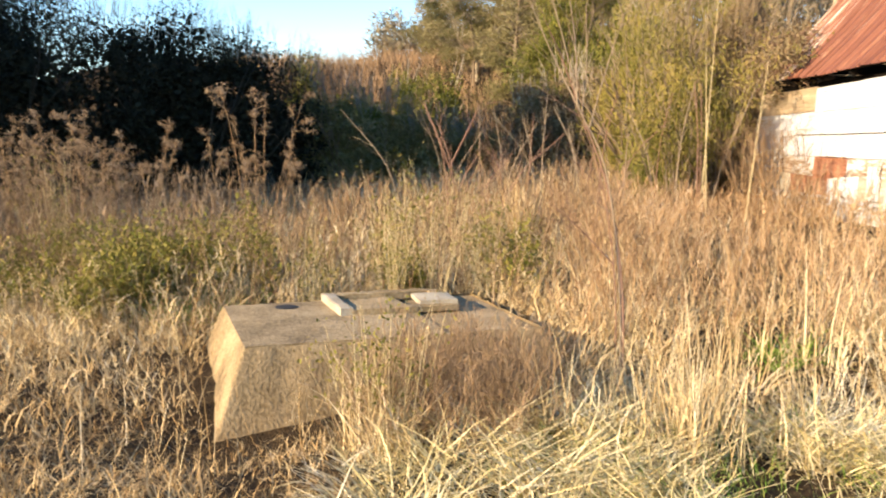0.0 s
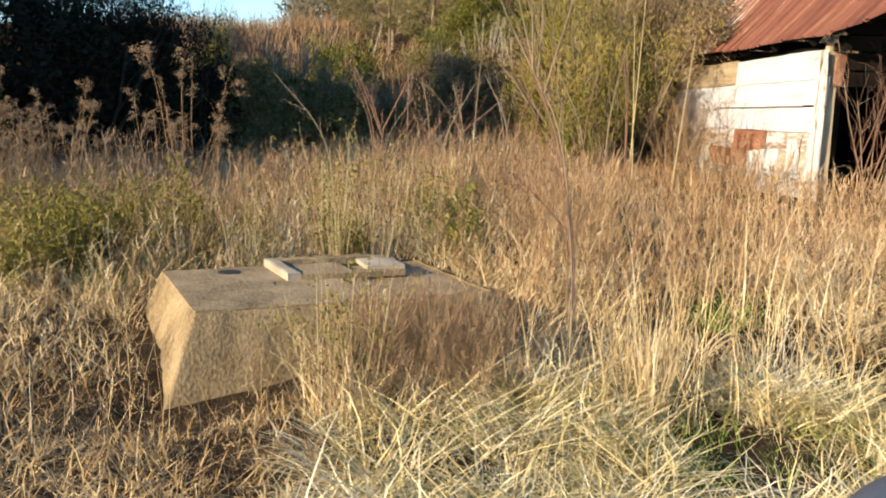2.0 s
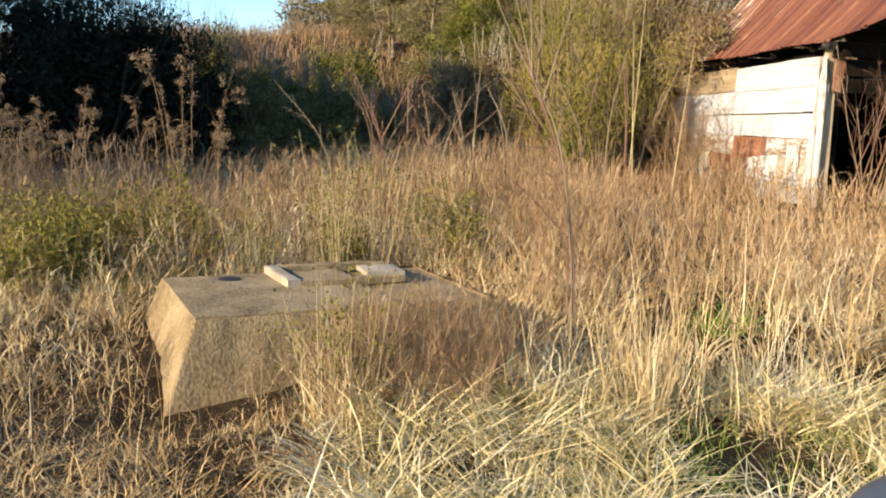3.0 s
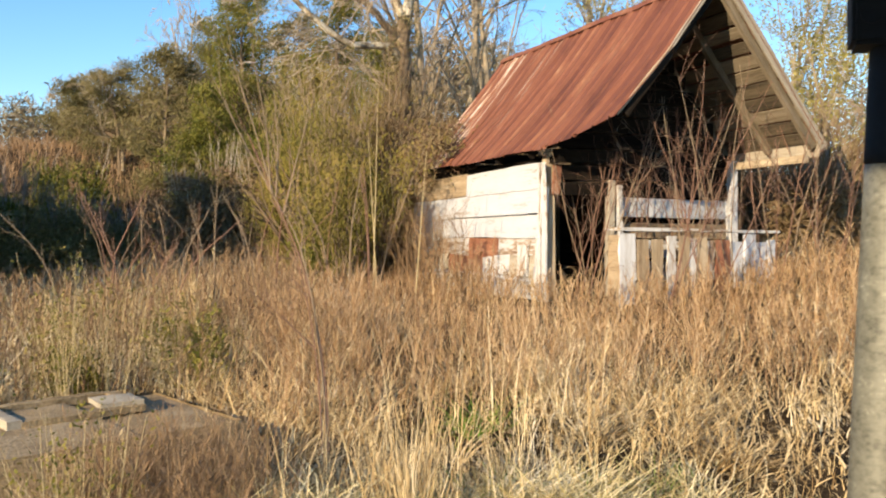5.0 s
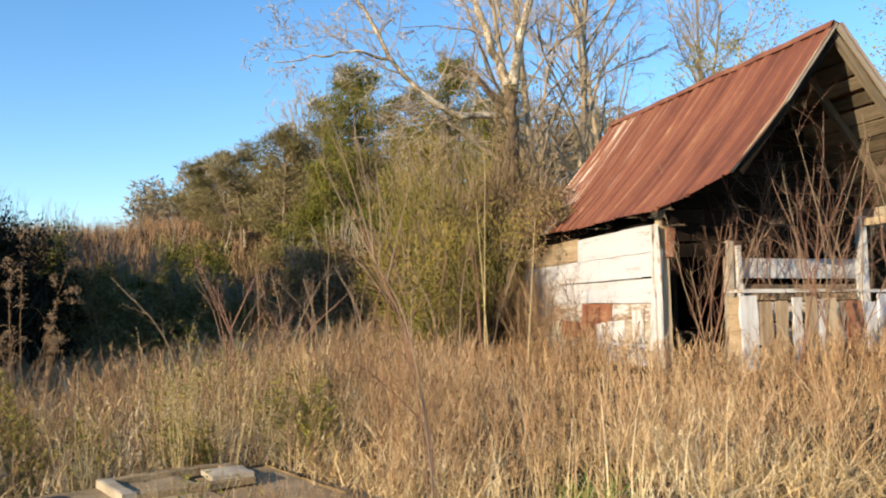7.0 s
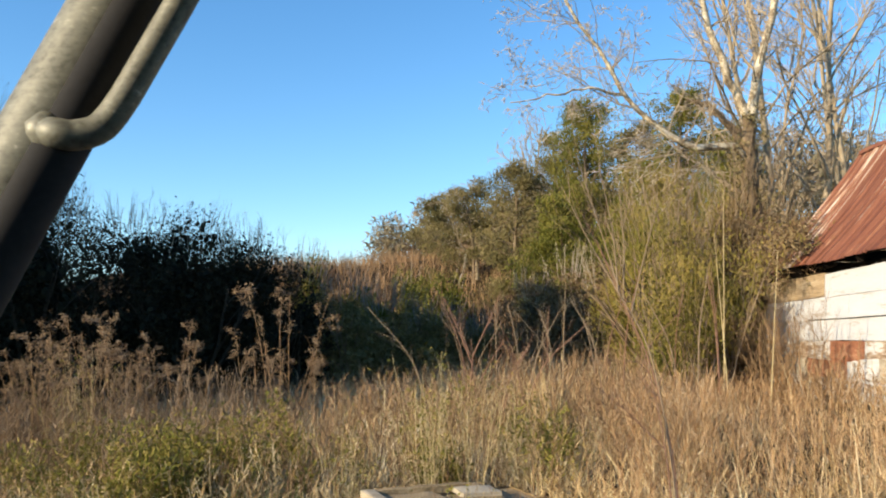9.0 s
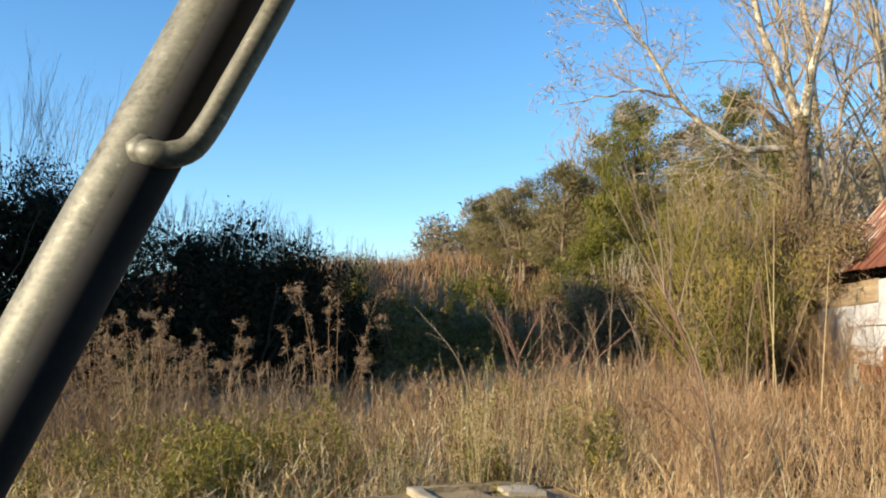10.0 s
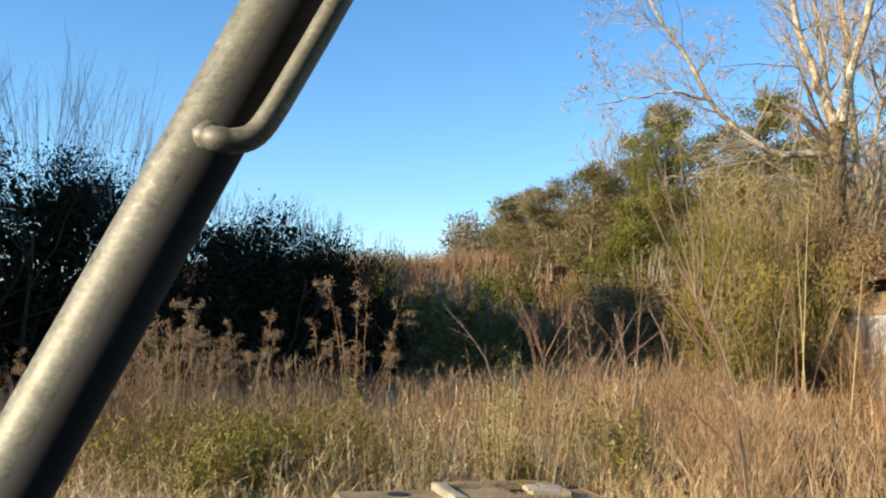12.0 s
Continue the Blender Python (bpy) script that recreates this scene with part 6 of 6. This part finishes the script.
for k, (x, y, h, dx) in enumerate([(2.75, 13.6, 3.4, 0.1), (3.0, 14.4, 2.8, -0.15), (3.3, 13.2, 2.4, 0.2)]):
    g0 = float(ground_z(x, y))
    build_sapling("pale_stalk", "tall pale straight stalk beside the barn", [[(x, y, g0 - 0.05), (x + dx * 0.5, y, g0 + h * 0.5), (x + dx, y, g0 + h)]], 0.010, 730 + k, 3, M_STRAWSTEM)


def build_gable_brush():
    """Leafless canes that have grown up before the open gable."""
    for k in range(15):
        rng = np.random.default_rng(800 + k)
        c, s_ = math.cos(radians(BTURN)), math.sin(radians(BTURN))
        p, q = (rng.uniform(1.3, 3.0), rng.uniform(-0.42, -0.18)) if k < 4 else (rng.uniform(0.35, 0.9), rng.uniform(-0.4, 0.3)) if k < 7 else (rng.uniform(3.5, 4.2), -1.3) if k < 9 else (0.9 + 0.4 * (k - 9), rng.uniform(-1.9, -1.3))
        x, y = BX + p * c - q * s_, BY + p * s_ + q * c
        z = float(ground_z(x, y))
        t = tagged(anchor("leafless_shrub", x, y, z - 0.03), "tangled leafless shrub with reddish stems before the barn", "shrub", "leafless shrubs before the barn")
        g = {}
        spec = [(7, 0.07, 7 if k < 9 else 5, 0.4, 0.5, 0.03), (5, 0.13, 3 if k < 9 else 2, 0.45, 0.6, 0.02), (3, 0.15, 0, 0.5, 0.6, 0.0)]
        for j in range(4 if k < 9 else 3):
            a = rng.uniform(0, 6.28)
            grow(rng, (0.08 * math.cos(a), 0.08 * math.sin(a), 0), (0.3 * math.cos(a), 0.12 * math.sin(a) - 0.1, 1), rng.uniform(1.6, 3.2) if k < 9 else rng.uniform(2.2, 3.5), 0.010, spec, 0, g)
        for pr in g[0]:
            part("cane", branch_mesh("cane", {0: [pr]}, (0,), (4,)), M_REDTWIG if k % 2 else M_SAPLING, t)
        stuff(part("branchwork", branch_mesh("branchwork", g, (1,), (4, 3)), M_REDTWIG, t))
        stuff(part("twig_mass", branch_mesh("twig_mass", g, (2,), (3, 3, 3)), M_TWIG if k % 3 == 0 else M_REDTWIG, t))


build_gable_brush()
for k, (x, y) in enumerate([(4.15, 14.6), (4.05, 16.2), (3.9, 13.4), (3.8, 15.3), (3.65, 14.1), (4.2, 15.7)]):
    g0 = float(ground_z(x, y))
    build_sapling("wall_side_shrub", "small leafless shrub against the white wall", [[(x, y, g0 - 0.05), (x - 0.1, y, g0 + 0.6), (x - 0.05, y + 0.2, g0 + 1.3)], [(x, y, g0 + 0.2), (x + 0.15, y - 0.2, g0 + 0.8), (x + 0.1, y - 0.35, g0 + 1.4)], [(x, y, g0 + 0.1), (x - 0.3, y + 0.1, g0 + 0.7), (x - 0.45, y + 0.1, g0 + 1.2)]], 0.012, 760 + k, 24, M_STEM, "shrub")


def build_vine_tangle():
    """Dead vines hanging over the back corner of the eave."""
    rng = np.random.default_rng(860)
    c, s_ = math.cos(radians(BTURN)), math.sin(radians(BTURN))
    p, q = XL + 0.05, BACK - 0.45
    x, y = BX + p * c - q * s_, BY + p * s_ + q * c
    t = tagged(anchor("vine_tangle", x, y, BZ + EAVE_L - 0.02, BTURN), "dead brown vines hanging over the rusty eave", "vine")
    g = {}
    spec = [(7, 0.25, 5, 0.5, 0.8, -0.05), (5, 0.3, 3, 0.5, 0.8, -0.1), (3, 0.3, 0, 0.5, 0.7, -0.1)]
    for k in range(26):
        up = rng.random()
        grow(rng, (0.75 * up - 0.05, rng.uniform(-1.1, 0.5), 0.12 + 0.95 * up), (-0.7, rng.normal(0, 0.6), rng.uniform(-0.6, 0.4)), rng.uniform(0.5, 1.0), 0.010, spec, 0, g)
    stuff(part("vine_growth", branch_mesh("vine_growth", g, (0, 1, 2), (4, 3, 3)), M_REDTWIG, t))
    soup = Soup()
    pt = np.concatenate([tips(g, 1), tips(g, 2)])
    pt = pt[rng.integers(0, len(pt), 5000)] + rng.normal(0, 0.06, (5000, 3))
    leaves(soup, rng, pt, 0.08, 0.024, np.array([0, 0, -0.6]), 0.9)
    stuff(part("dead_leafage", soup.mesh("dead_leafage", False), M_BRUSH, t))


build_vine_tangle()
